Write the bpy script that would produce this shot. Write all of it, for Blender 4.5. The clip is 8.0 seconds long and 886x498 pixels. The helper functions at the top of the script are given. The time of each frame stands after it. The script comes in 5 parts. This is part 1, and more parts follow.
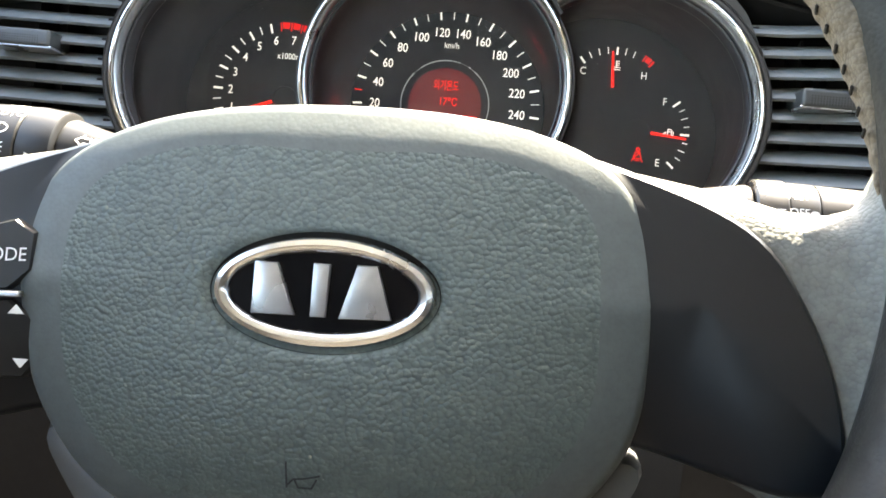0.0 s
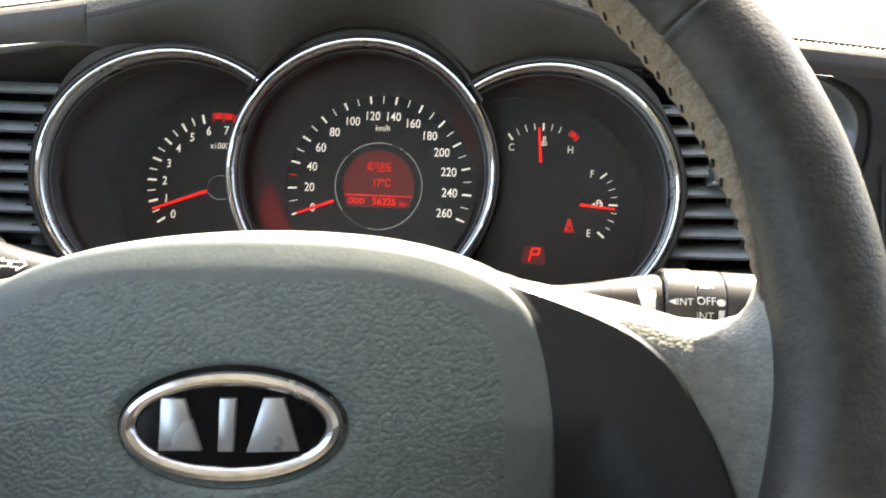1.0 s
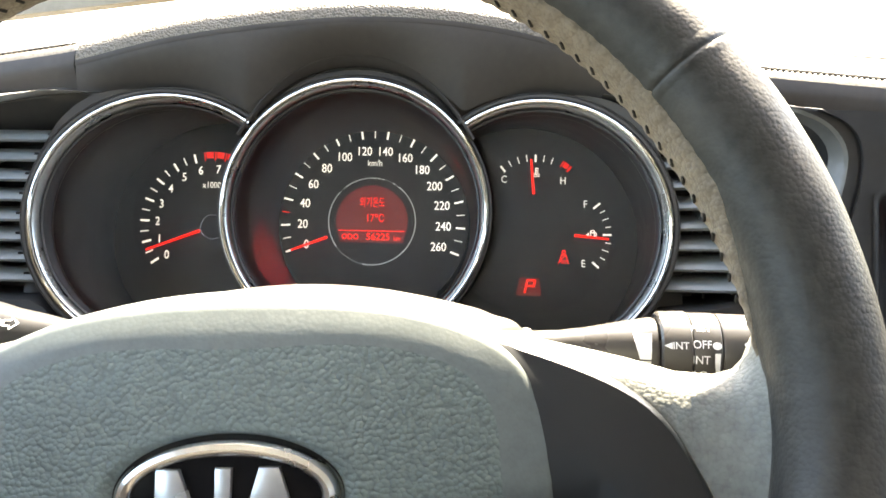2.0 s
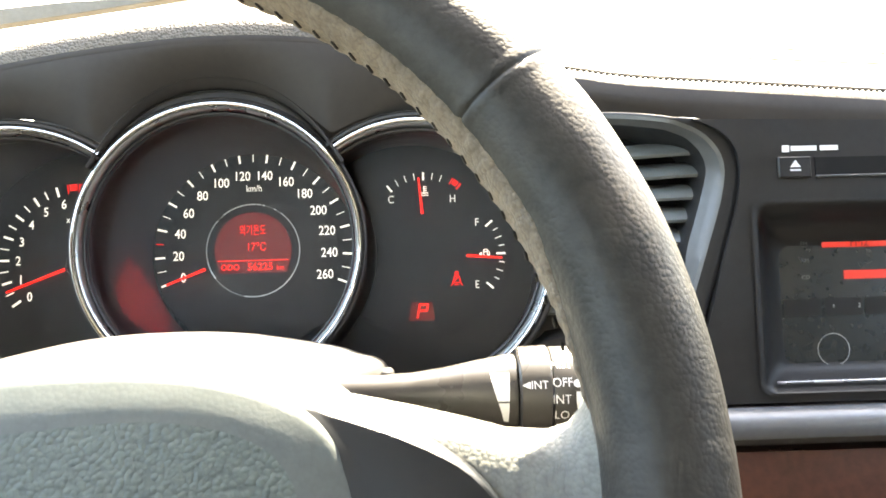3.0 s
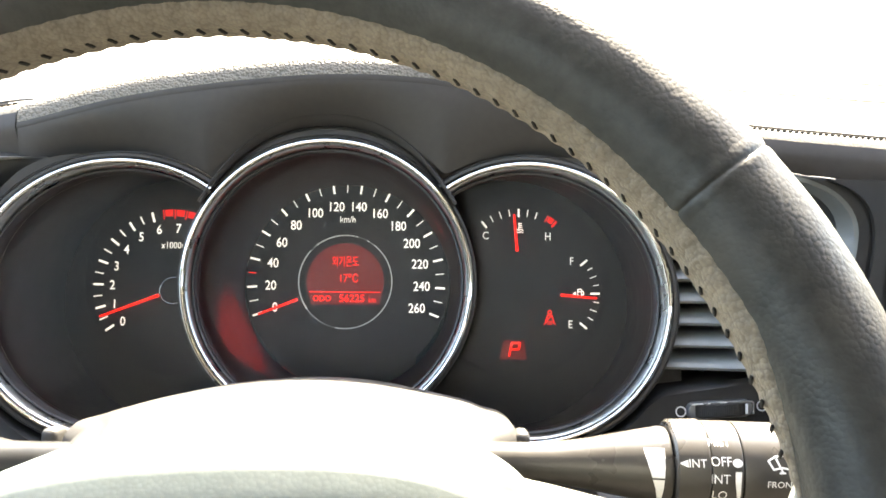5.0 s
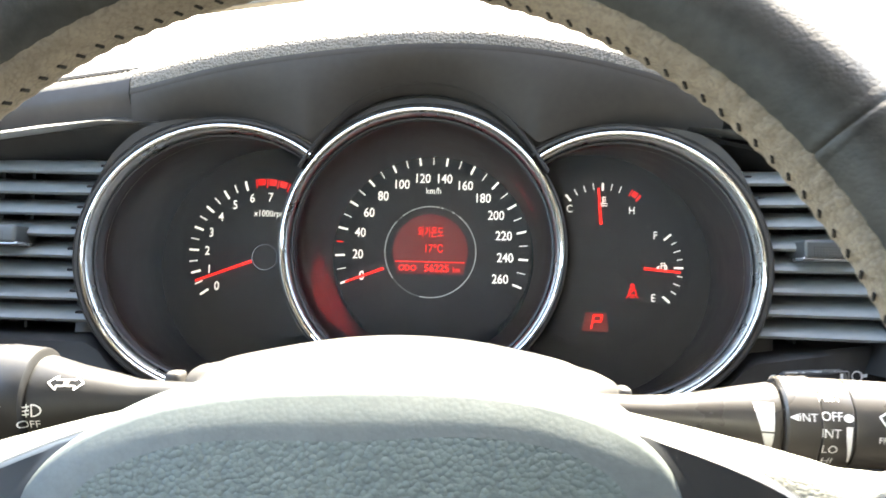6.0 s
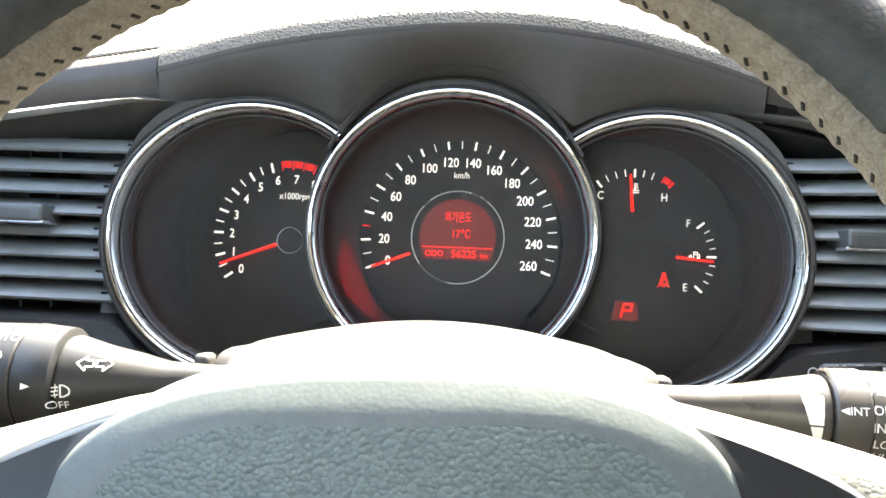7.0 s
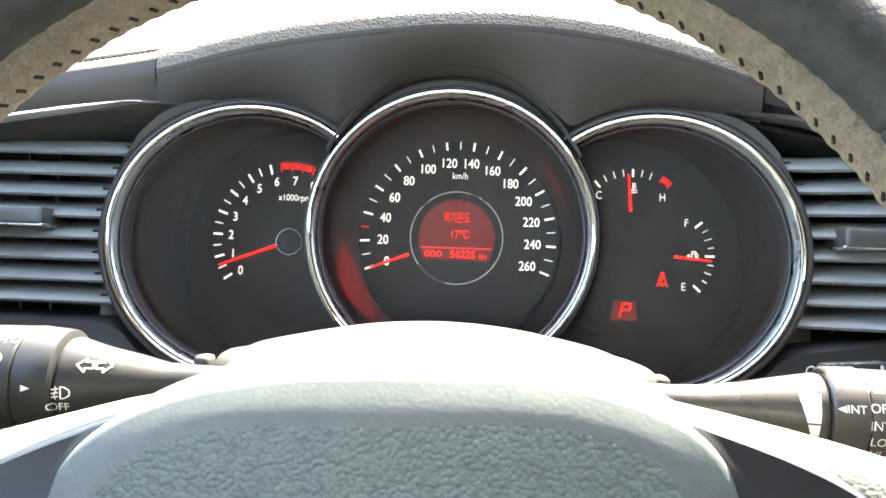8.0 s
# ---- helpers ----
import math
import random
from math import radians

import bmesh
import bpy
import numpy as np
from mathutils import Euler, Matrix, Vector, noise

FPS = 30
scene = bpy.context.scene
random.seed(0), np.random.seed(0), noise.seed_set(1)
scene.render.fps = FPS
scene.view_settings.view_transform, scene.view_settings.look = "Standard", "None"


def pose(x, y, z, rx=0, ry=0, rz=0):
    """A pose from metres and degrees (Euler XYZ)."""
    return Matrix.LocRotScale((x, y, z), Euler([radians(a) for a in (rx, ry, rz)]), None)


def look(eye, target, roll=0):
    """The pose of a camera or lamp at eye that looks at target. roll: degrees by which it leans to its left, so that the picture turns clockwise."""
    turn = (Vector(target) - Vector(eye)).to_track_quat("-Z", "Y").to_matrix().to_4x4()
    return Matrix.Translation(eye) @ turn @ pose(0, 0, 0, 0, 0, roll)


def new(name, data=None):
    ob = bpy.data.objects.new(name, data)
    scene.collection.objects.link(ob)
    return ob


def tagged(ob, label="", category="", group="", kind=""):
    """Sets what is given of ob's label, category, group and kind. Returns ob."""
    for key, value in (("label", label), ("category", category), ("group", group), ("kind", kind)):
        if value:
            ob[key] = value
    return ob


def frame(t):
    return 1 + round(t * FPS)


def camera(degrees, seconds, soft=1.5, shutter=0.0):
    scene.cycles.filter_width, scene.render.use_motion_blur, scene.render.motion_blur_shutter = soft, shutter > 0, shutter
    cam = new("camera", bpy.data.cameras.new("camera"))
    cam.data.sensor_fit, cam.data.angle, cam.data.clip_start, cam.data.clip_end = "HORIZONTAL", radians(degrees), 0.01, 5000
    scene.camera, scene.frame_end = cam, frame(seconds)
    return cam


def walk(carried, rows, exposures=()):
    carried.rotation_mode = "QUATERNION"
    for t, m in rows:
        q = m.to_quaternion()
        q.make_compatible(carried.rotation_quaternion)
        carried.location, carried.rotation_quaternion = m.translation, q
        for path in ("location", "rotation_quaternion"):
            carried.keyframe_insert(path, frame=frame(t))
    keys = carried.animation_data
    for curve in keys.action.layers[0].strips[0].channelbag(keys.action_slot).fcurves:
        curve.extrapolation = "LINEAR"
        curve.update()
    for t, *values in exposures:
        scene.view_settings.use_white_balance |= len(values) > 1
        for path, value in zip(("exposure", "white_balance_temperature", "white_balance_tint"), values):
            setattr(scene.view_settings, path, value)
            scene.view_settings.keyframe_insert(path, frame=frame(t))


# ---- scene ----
# The car leans the dials and the wheel back; CAR lays the dial frame (x right, y ahead, z up along the dial) into the world.
CAR = Matrix.Translation((0, 0, 0.95)) @ Matrix.Rotation(radians(-22), 4, "X")
cam = camera(58.0, 8.0, soft=1.6, shutter=0.3)
# seconds, eye in the dial frame, yaw, pitch, roll
ROWS = [
    (0, 0.0562, -0.5994, -0.0999, 4.53, -0.96, 5.83),
    (0.5, 0.0577, -0.6014, -0.0924, 3.62, 0.36, 4.81),
    (1, 0.0745, -0.6048, -0.0740, 2.29, 2.48, 2.77),
    (1.2, 0.0792, -0.6038, -0.0718, 1.88, 3.13, 2.16),
    (2.3, 0.0742, -0.6015, -0.0552, 1.88, 3.77, 0.86),
    (2.5, 0.0877, -0.5952, -0.0581, 0.37, 4.56, -0.11),
    (3, 0.1190, -0.5757, -0.0444, -1.59, 3.93, -1.64),
    (3.5, 0.0614, -0.5485, -0.0249, -0.13, 3.45, -1.17),
    (4, 0.0561, -0.5499, -0.0200, 0.31, 3.20, -0.59),
    (4.5, 0.0611, -0.5524, -0.0137, -0.30, 3.23, -0.01),
    (4.7, 0.0656, -0.5588, -0.0125, -0.55, 3.55, 0.25),
    (5.8, 0.0480, -0.5872, -0.0332, 2.18, 4.18, 1.42),
    (6, 0.0391, -0.5799, -0.0352, 3.07, 3.49, 1.69),
    (6.5, 0.0320, -0.5691, -0.0375, 3.41, 2.93, 2.13),
    (7, 0.0290, -0.5710, -0.0372, 4.04, 2.63, 2.51),
    (7.5, 0.0282, -0.5714, -0.0378, 4.21, 2.61, 2.51),
    (8, 0.0297, -0.5721, -0.0373, 4.02, 2.68, 2.25),
]


def eye_pose(x, y, z, yaw, pitch, roll):
    a, b = radians(yaw), radians(pitch)
    ahead = Vector((-math.sin(a) * math.cos(b), math.cos(a) * math.cos(b), math.sin(b)))
    eye = Vector((x, y, z))
    return CAR @ look(eye, eye + ahead, roll)


walk(cam, [(t, eye_pose(*row)) for t, *row in ROWS], exposures=[(0.0, 4.16, 7950, 7), (0.6, 3.86, 8100, 8), (1.2, 3.63, 8250, 8), (2.4, 4.39, 8350, 7), (3.6, 4.37, 8250, 7), (4.6, 4.30, 8250, 7), (5.8, 4.38, 7600, 6), (8.0, 4.48, 7550, 6)])

# ---- daylight ----
world = bpy.data.worlds.new("daylight")
scene.world = world
world.use_nodes = True
wn = world.node_tree.nodes
sky = wn.new("ShaderNodeTexSky")
sky.sky_type, sky.sun_disc, sky.dust_density = "NISHITA", False, 2.5
SUN_DIR = Vector((0.16, 0.635, 0.750)).normalized()
sky.sun_elevation = math.asin(SUN_DIR.z)
sky.sun_rotation = math.atan2(SUN_DIR.x, SUN_DIR.y)
wn["Background"].inputs["Strength"].default_value = 0.15
world.node_tree.links.new(sky.outputs[0], wn["Background"].inputs["Color"])
sun = new("sun", bpy.data.lights.new("sun", "SUN"))
sun.data.energy, sun.data.angle, sun.data.color = 4.6, radians(0.5), (1.0, 0.95, 0.87)
sun.matrix_world = Matrix.Translation((0, 2, 6)) @ SUN_DIR.to_track_quat("Z", "Y").to_matrix().to_4x4()


# ---- materials ----
def material(name, color, rough=0.5, metal=0.0, grain=0.0, grain_size=0.0015, vary=0.12, emit=None, strength=0.0,
             coat=0.0, kind="noise", wear=0.08, spec=0.5, crease_shade=0.0, scuff=None, squash=(1, 1, 1)):
    """A surface with colour variation at two scales, worn roughness and a fine relief of a real size in metres."""
    m = bpy.data.materials.new(name)
    m.use_nodes = True
    nt = m.node_tree
    b = nt.nodes["Principled BSDF"]
    link = nt.links.new
    co = nt.nodes.new("ShaderNodeTexCoord")

    def tex(scale, detail=4.0):
        n = nt.nodes.new("ShaderNodeTexNoise")
        n.inputs["Scale"].default_value, n.inputs["Detail"].default_value = scale, detail
        link(co.outputs["Object"], n.inputs["Vector"])
        return n

    large, small = tex(14.0), tex(220.0)
    mix = nt.nodes.new("ShaderNodeMath")
    mix.operation = "MULTIPLY_ADD"
    link(large.outputs["Fac"], mix.inputs[0])
    mix.inputs[1].default_value = 0.6
    link(small.outputs["Fac"], mix.inputs[2])
    ramp = nt.nodes.new("ShaderNodeMapRange")
    ramp.inputs["From Min"].default_value, ramp.inputs["From Max"].default_value = 0.45, 1.15
    ramp.inputs["To Min"].default_value, ramp.inputs["To Max"].default_value = 1 - vary, 1 + vary
    link(mix.outputs[0], ramp.inputs["Value"])
    tint = nt.nodes.new("ShaderNodeVectorMath")
    tint.operation = "SCALE"
    tint.inputs[0].default_value = color
    link(ramp.outputs[0], tint.inputs["Scale"])
    link(tint.outputs[0], b.inputs["Base Color"])
    if scuff:  # rubbed patches
        rub = nt.nodes.new("ShaderNodeMapRange")
        rub.inputs["From Min"].default_value, rub.inputs["From Max"].default_value = 0.55, 0.72
        link(tex(24.0, 7.0).outputs["Fac"], rub.inputs["Value"])
        worn = nt.nodes.new("ShaderNodeMix")
        worn.data_type = "RGBA"
        link(rub.outputs[0], worn.inputs[0])
        link(tint.outputs[0], worn.inputs[6])
        worn.inputs[7].default_value = (*scuff, 1)
        tint = worn
    colour_out = [o for o in tint.outputs if o.enabled][0]
    link(colour_out, b.inputs["Base Color"])
    rr = nt.nodes.new("ShaderNodeMapRange")
    rr.inputs["From Min"].default_value, rr.inputs["From Max"].default_value = 0.3, 0.7
    rr.inputs["To Min"].default_value, rr.inputs["To Max"].default_value = max(0.02, rough - wear), min(1, rough + wear)
    link(tex(45.0).outputs["Fac"], rr.inputs["Value"])
    link(rr.outputs[0], b.inputs["Roughness"])
    b.inputs["Metallic"].default_value = metal
    b.inputs["Coat Weight"].default_value = coat
    b.inputs["Coat Roughness"].default_value = 0.06
    b.inputs["Specular IOR Level"].default_value = spec
    if emit:
        b.inputs["Emission Color"].default_value = (*emit, 1)
        b.inputs["Emission Strength"].default_value = strength
    if grain:
        bump = nt.nodes.new("ShaderNodeBump")
        bump.inputs["Strength"].default_value = grain
        bump.inputs["Distance"].default_value = grain_size * (0.7 if kind == "leather" else 0.35)
        if kind == "leather":
            warp = tex(0.35 / grain_size, 2.0)
            add = nt.nodes.new("ShaderNodeVectorMath")
            add.operation = "MULTIPLY_ADD"
            link(warp.outputs["Color"], add.inputs[0])
            add.inputs[1].default_value = (grain_size * 0.45,) * 3
            link(co.outputs["Object"], add.inputs[2])
            v = nt.nodes.new("ShaderNodeTexVoronoi")
            v.feature = "SMOOTH_F1"
            v.inputs["Scale"].default_value = 1 / grain_size
            v.inputs["Smoothness"].default_value = 0.12
            press = nt.nodes.new("ShaderNodeVectorMath")
            press.operation = "MULTIPLY"
            link(add.outputs[0], press.inputs[0])
            press.inputs[1].default_value = squash
            link(press.outputs[0], v.inputs["Vector"])
            dome_of = nt.nodes.new("ShaderNodeMath")  # round pebbles parted by narrow creases
            dome_of.operation = "POWER"
            link(v.outputs["Distance"], dome_of.inputs[0])
            dome_of.inputs[1].default_value = 2.2
            crease = nt.nodes.new("ShaderNodeMapRange")
            crease.inputs["From Max"].default_value = 0.55
            crease.inputs["To Min"].default_value, crease.inputs["To Max"].default_value = 1.0, 0.0
            link(dome_of.outputs[0], crease.inputs["Value"])
            link(crease.outputs[0], bump.inputs["Height"])
            shading = nt.nodes.new("ShaderNodeMapRange")  # shade between the pebbles, painted into the colour of the creases
            shading.inputs["From Min"].default_value, shading.inputs["From Max"].default_value = 0.05, 0.6
            shading.inputs["To Min"].default_value, shading.inputs["To Max"].default_value = 1 - crease_shade, 1.0
            link(crease.outputs[0], shading.inputs["Value"])
            shaded = nt.nodes.new("ShaderNodeVectorMath")
            shaded.operation = "SCALE"
            link(colour_out, shaded.inputs[0])
            link(shading.outputs[0], shaded.inputs["Scale"])
            link(shaded.outputs[0], b.inputs["Base Color"])
        else:
            link(tex(1 / grain_size, 5.0).outputs["Fac"], bump.inputs["Height"])
        link(bump.outputs[0], b.inputs["Normal"])
    return m


PAD = material("pad_vinyl", (0.087, 0.112, 0.106), 0.5, grain=0.34, grain_size=0.0015, kind="leather", crease_shade=0.14, squash=(0.92, 0.12, 1.02))
PADEDGE = material("pad_border_vinyl", (0.090, 0.107, 0.107), 0.46, grain=0.03, grain_size=0.00145, kind="leather", crease_shade=0.06)
LEATHER = material("rim_leather", (0.0225, 0.0226, 0.0210), 0.5, grain=0.09, grain_size=0.0015, kind="leather", vary=0.45, spec=0.3, scuff=(0.044, 0.041, 0.036))
LACED = material("laced_leather", (0.122, 0.099, 0.073), 0.75, grain=0.30, grain_size=0.0014, kind="leather", vary=0.3, crease_shade=0.2)
THREAD = material("dark_thread", (0.010, 0.009, 0.008), 0.85, spec=0.2)
SATIN = material("satin_plastic", (0.0165, 0.0165, 0.0168), 0.4, grain=0.08, grain_size=0.0004, vary=0.2, spec=0.35)
BLACK = material("black_plastic", (0.0168, 0.0170, 0.0172), 0.42, grain=0.2, grain_size=0.0006, spec=0.35)
HOOD = material("dash_vinyl", (0.108, 0.094, 0.074), 0.6, grain=0.5, grain_size=0.0014, kind="leather", crease_shade=0.35, spec=0.3)
SEWN = material("sewn_vinyl", (0.108, 0.096, 0.078), 0.6, grain=0.16, grain_size=0.0012, kind="leather", crease_shade=0.3, spec=0.3)
COLLAR = material("collar_plastic", (0.031, 0.0285, 0.026), 0.55, grain=0.08, grain_size=0.0005, spec=0.35)
SHROUD = material("shroud_plastic", (0.034, 0.0295, 0.0262), 0.6, grain=0.15, grain_size=0.0007, spec=0.35)
CHROME = material("chrome", (0.75, 0.74, 0.71), 0.08, metal=1.0, wear=0.05, vary=0.05)
SILVER = material("silver_paint", (0.42, 0.43, 0.44), 0.28, metal=0.7, wear=0.06)
RINGSILVER = material("badge_silver", (0.70, 0.72, 0.74), 0.24, metal=1.0, wear=0.05)
DARKCHROME = material("dark_chrome", (0.22, 0.22, 0.22), 0.22, metal=0.9, wear=0.05)
SMOKED = material("smoked_chrome", (0.36, 0.36, 0.35), 0.3, metal=1.0, wear=0.05)
DIAL = material("dial_black", (0.0145, 0.0130, 0.0138), 0.55, grain=0.05, grain_size=0.0005)
WELL = material("well_black", (0.020, 0.019, 0.0195), 0.55, wear=0.04)
PRINT = material("white_print", (0.8, 0.8, 0.8), 0.5, emit=(1, 1, 1), strength=0.055, vary=0.04)
INK = material("white_ink", (0.75, 0.75, 0.74), 0.5, vary=0.08)
RED = material("red_glow", (0.5, 0.010, 0.006), 0.5, emit=(1.0, 0.010, 0.004), strength=0.10, vary=0.04)
REDZONE = material("red_zone_print", (0.40, 0.010, 0.008), 0.5, emit=(1.0, 0.010, 0.006), strength=0.05, vary=0.1)
REDFIELD = material("red_field", (0.035, 0.005, 0.005), 0.4, emit=(1.0, 0.02, 0.012), strength=0.0065, vary=0.25)
ADDED_GLOW = material("added_red_glow", (0.3, 0.01, 0.008), 0.5, emit=(1.0, 0.012, 0.008), strength=0.95, vary=0.1)
DIMRED = material("dim_red_window", (0.04, 0.006, 0.006), 0.4, emit=(1.0, 0.03, 0.02), strength=0.006, vary=0.3)
# a lit screen; its emission also stands in for the veil of reflections
SCREEN = material("lcd_screen", (0.010, 0.011, 0.012), 0.2, emit=(0.10, 0.14, 0.17), strength=0.007, vary=0.3, spec=0.35)
WOOD = material("brown_trim", (0.060, 0.021, 0.013), 0.34, coat=0.1, vary=0.35, spec=0.3)
STALK = material("stalk_plastic", (0.042, 0.039, 0.036), 0.32, grain=0.06, grain_size=0.0004, spec=0.5)
TAB = material("tab_plastic", (0.050, 0.054, 0.053), 0.42, grain=0.08, grain_size=0.0005)
SLAT = material("slat_plastic", (0.130, 0.141, 0.139), 0.42, grain=0.1, grain_size=0.0005)
ICON = material("horn_mark", (0.02, 0.022, 0.024), 0.6)
BEIGE = material("beige_trim", (0.085, 0.076, 0.057), 0.7, grain=0.3, grain_size=0.002)
COVER = material("column_plastic", (0.031, 0.030, 0.029), 0.5, grain=0.25, grain_size=0.0009)
CLOTH = material("headliner_cloth", (0.34, 0.33, 0.31), 0.9, grain=0.4, grain_size=0.003)
ASPHALT = material("concrete_yard", (0.42, 0.41, 0.39), 0.9, grain=0.5, grain_size=0.02)

WEB = material("web_leather", (0.116, 0.122, 0.111), 0.55, grain=0.16, grain_size=0.0014, kind="leather", vary=0.3, crease_shade=0.12)
INSERT = material("insert_plastic", (0.0036, 0.0060, 0.0088), 0.40, grain=0.04, grain_size=0.0004, vary=0.12, wear=0.03, spec=0.5)
BAND = material("grey_band", (0.13, 0.137, 0.145), 0.38, metal=0.4)
FRAMEGREY = material("frame_grey_paint", (0.085, 0.089, 0.089), 0.45, metal=0.0, grain=0.05, grain_size=0.0005)
REDTEXT = material("dim_red_print", (0.25, 0.03, 0.025), 0.4, emit=(1.0, 0.05, 0.03), strength=0.035, vary=0.15)
BRIGHT = material("bright_strip", (0.36, 0.36, 0.355), 0.35, metal=0.35)
DUCT = material("duct_black", (0.006, 0.006, 0.006), 0.6, spec=0.2)
CARPET = material("floor_carpet", (0.035, 0.033, 0.031), 0.95, grain=0.6, grain_size=0.004)
BADGE = material("badge_black", (0.006, 0.006, 0.007), 0.12, wear=0.03, spec=0.12)


def clear_cover():
    """A clear cover: it lets light straight through and mirrors a little of the cabin."""
    m = bpy.data.materials.new("clear_cover")
    m.use_nodes = True
    nt = m.node_tree
    nt.nodes.clear()
    out, mix = nt.nodes.new("ShaderNodeOutputMaterial"), nt.nodes.new("ShaderNodeMixShader")
    through_it, gloss, fres = nt.nodes.new("ShaderNodeBsdfTransparent"), nt.nodes.new("ShaderNodeBsdfGlossy"), nt.nodes.new("ShaderNodeFresnel")
    gloss.inputs["Roughness"].default_value = 0.45
    fres.inputs["IOR"].default_value = 1.27
    nt.links.new(fres.outputs[0], mix.inputs[0])
    nt.links.new(through_it.outputs[0], mix.inputs[1])
    nt.links.new(gloss.outputs[0], mix.inputs[2])
    nt.links.new(mix.outputs[0], out.inputs[0])
    return m


COVER_LENS = clear_cover()


def smoked_wall():
    """Dark plastic that lets a little red light through from behind."""
    m = material("smoked_wall", (0.019, 0.018, 0.0185), 0.55, wear=0.04)
    nt = m.node_tree
    out = [n for n in nt.nodes if n.type == "OUTPUT_MATERIAL"][0]
    skin = out.inputs["Surface"].links[0].from_socket
    mix, glow = nt.nodes.new("ShaderNodeMixShader"), nt.nodes.new("ShaderNodeBsdfTranslucent")
    glow.inputs["Color"].default_value = (0.30, 0.02, 0.02, 1)
    mix.inputs[0].default_value = 0.3
    nt.links.new(skin, mix.inputs[1])
    nt.links.new(glow.outputs[0], mix.inputs[2])
    nt.links.new(mix.outputs[0], out.inputs["Surface"])
    return m


CONE = smoked_wall()

# ---- helpers for shapes ----
ORIGIN = {}


def thing(name, base, label, category, group="", kind="", move=(0, 0, 0)):
    """A thing drawn in the dial frame; move sets it off from where it is drawn."""
    ob = new(name)
    ob.empty_display_size = 0.02
    ob.matrix_basis = CAR @ Matrix.Translation(Vector(base) + Vector(move))
    ORIGIN[ob] = Vector(base)
    return tagged(ob, label, category, group, kind)


def mesh_of(bm, name, mat, shift, smooth=40):
    bmesh.ops.translate(bm, verts=bm.verts, vec=-shift)
    bmesh.ops.recalc_face_normals(bm, faces=bm.faces)
    for f in bm.faces:
        f.smooth = smooth > 0
    if smooth:
        for e in bm.edges:
            if len(e.link_faces) == 2 and e.calc_face_angle(0) > radians(smooth):
                e.smooth = False
    me = bpy.data.meshes.new(name)
    bm.to_mesh(me)
    bm.free()
    me.materials.append(mat)
    return me


def part(name, bm, mat, parent, label="", smooth=40):
    ob = new(name, mesh_of(bm, name, mat, ORIGIN[parent], smooth))
    ob.parent = parent
    ORIGIN[ob] = ORIGIN[parent]
    return tagged(ob, label)


def piece(name, mesh, m, parent):
    """A small repeat on shared mesh data; m is its pose in the dial frame."""
    ob = new(name, mesh)
    ob.parent = parent
    ob.matrix_basis = Matrix.Translation(-ORIGIN[parent]) @ m
    return ob


def sheet(rows, close_u=False, close_v=False):
    """A skin over rows of points."""
    bm = bmesh.new()
    vs = [[bm.verts.new(p) for p in row] for row in rows]
    n, k = len(vs), len(vs[0])
    for i in range(n if close_v else n - 1):
        for j in range(k if close_u else k - 1):
            a, b, c, d = vs[i][j], vs[i][(j + 1) % k], vs[(i + 1) % n][(j + 1) % k], vs[(i + 1) % n][j]
            bm.faces.new((a, b, c, d))
    return bm


def thick(bm, t):
    """Gives a skin a thickness."""
    bmesh.ops.recalc_face_normals(bm, faces=bm.faces)
    bmesh.ops.solidify(bm, geom=bm.faces[:], thickness=t)
    return bm


def lathe(profile, cx, cz, n=128, keep=None, closed=True):
    """Revolves (radius, y) points round the axis along y through (cx, cz); keep(x, z) leaves out what lies elsewhere."""
    bm = bmesh.new()
    k = len(profile)
    vs = []
    for i in range(n):
        a = 2 * math.pi * i / n
        vs.append([bm.verts.new((cx + r * math.cos(a), y, cz + r * math.sin(a))) for r, y in profile])
    for i in range(n):
        a = 2 * math.pi * (i + 0.5) / n
        r = profile[0][0]
        if keep and not keep(cx + r * math.cos(a), cz + r * math.sin(a)):
            continue
        for j in range(k if closed else k - 1):
            bm.faces.new((vs[i][j], vs[i][(j + 1) % k], vs[(i + 1) % n][(j + 1) % k], vs[(i + 1) % n][j]))
    bmesh.ops.delete(bm, geom=[v for v in bm.verts if not v.link_faces], context="VERTS")
    bmesh.ops.holes_fill(bm, edges=[e for e in bm.edges if e.is_boundary], sides=k + 1) if closed else None
    return bm


def prism(poly, y0, y1, bevel=0.0, seg=2):
    """An (x, z) outline from its front y0 to its back y1."""
    bm = bmesh.new()
    front = [bm.verts.new((x, y0, z)) for x, z in poly]
    back = [bm.verts.new((x, y1, z)) for x, z in poly]
    f = bm.faces.new(front)
    bm.faces.new(back[::-1])
    n = len(poly)
    for i in range(n):
        bm.faces.new((front[i], back[i], back[(i + 1) % n], front[(i + 1) % n]))
    if bevel:
        bmesh.ops.bevel(bm, geom=list(f.edges), offset=bevel, segments=seg, affect="EDGES", profile=0.6)
    return bm


def block(x0, x1, y0, y1, z0, z1, bevel=0.0, seg=2):
    bm = bmesh.new()
    m = Matrix.LocRotScale(((x0 + x1) / 2, (y0 + y1) / 2, (z0 + z1) / 2), None, (x1 - x0, y1 - y0, z1 - z0))
    bmesh.ops.create_cube(bm, size=1, matrix=m)
    if bevel:
        bmesh.ops.bevel(bm, geom=bm.edges[:], offset=bevel, segments=seg, affect="EDGES", profile=0.6)
    return bm


def arc(cx, cz, r, a0, a1, n):
    return [(cx + r * math.cos(radians(a0 + (a1 - a0) * i / n)), cz + r * math.sin(radians(a0 + (a1 - a0) * i / n))) for i in range(n + 1)]


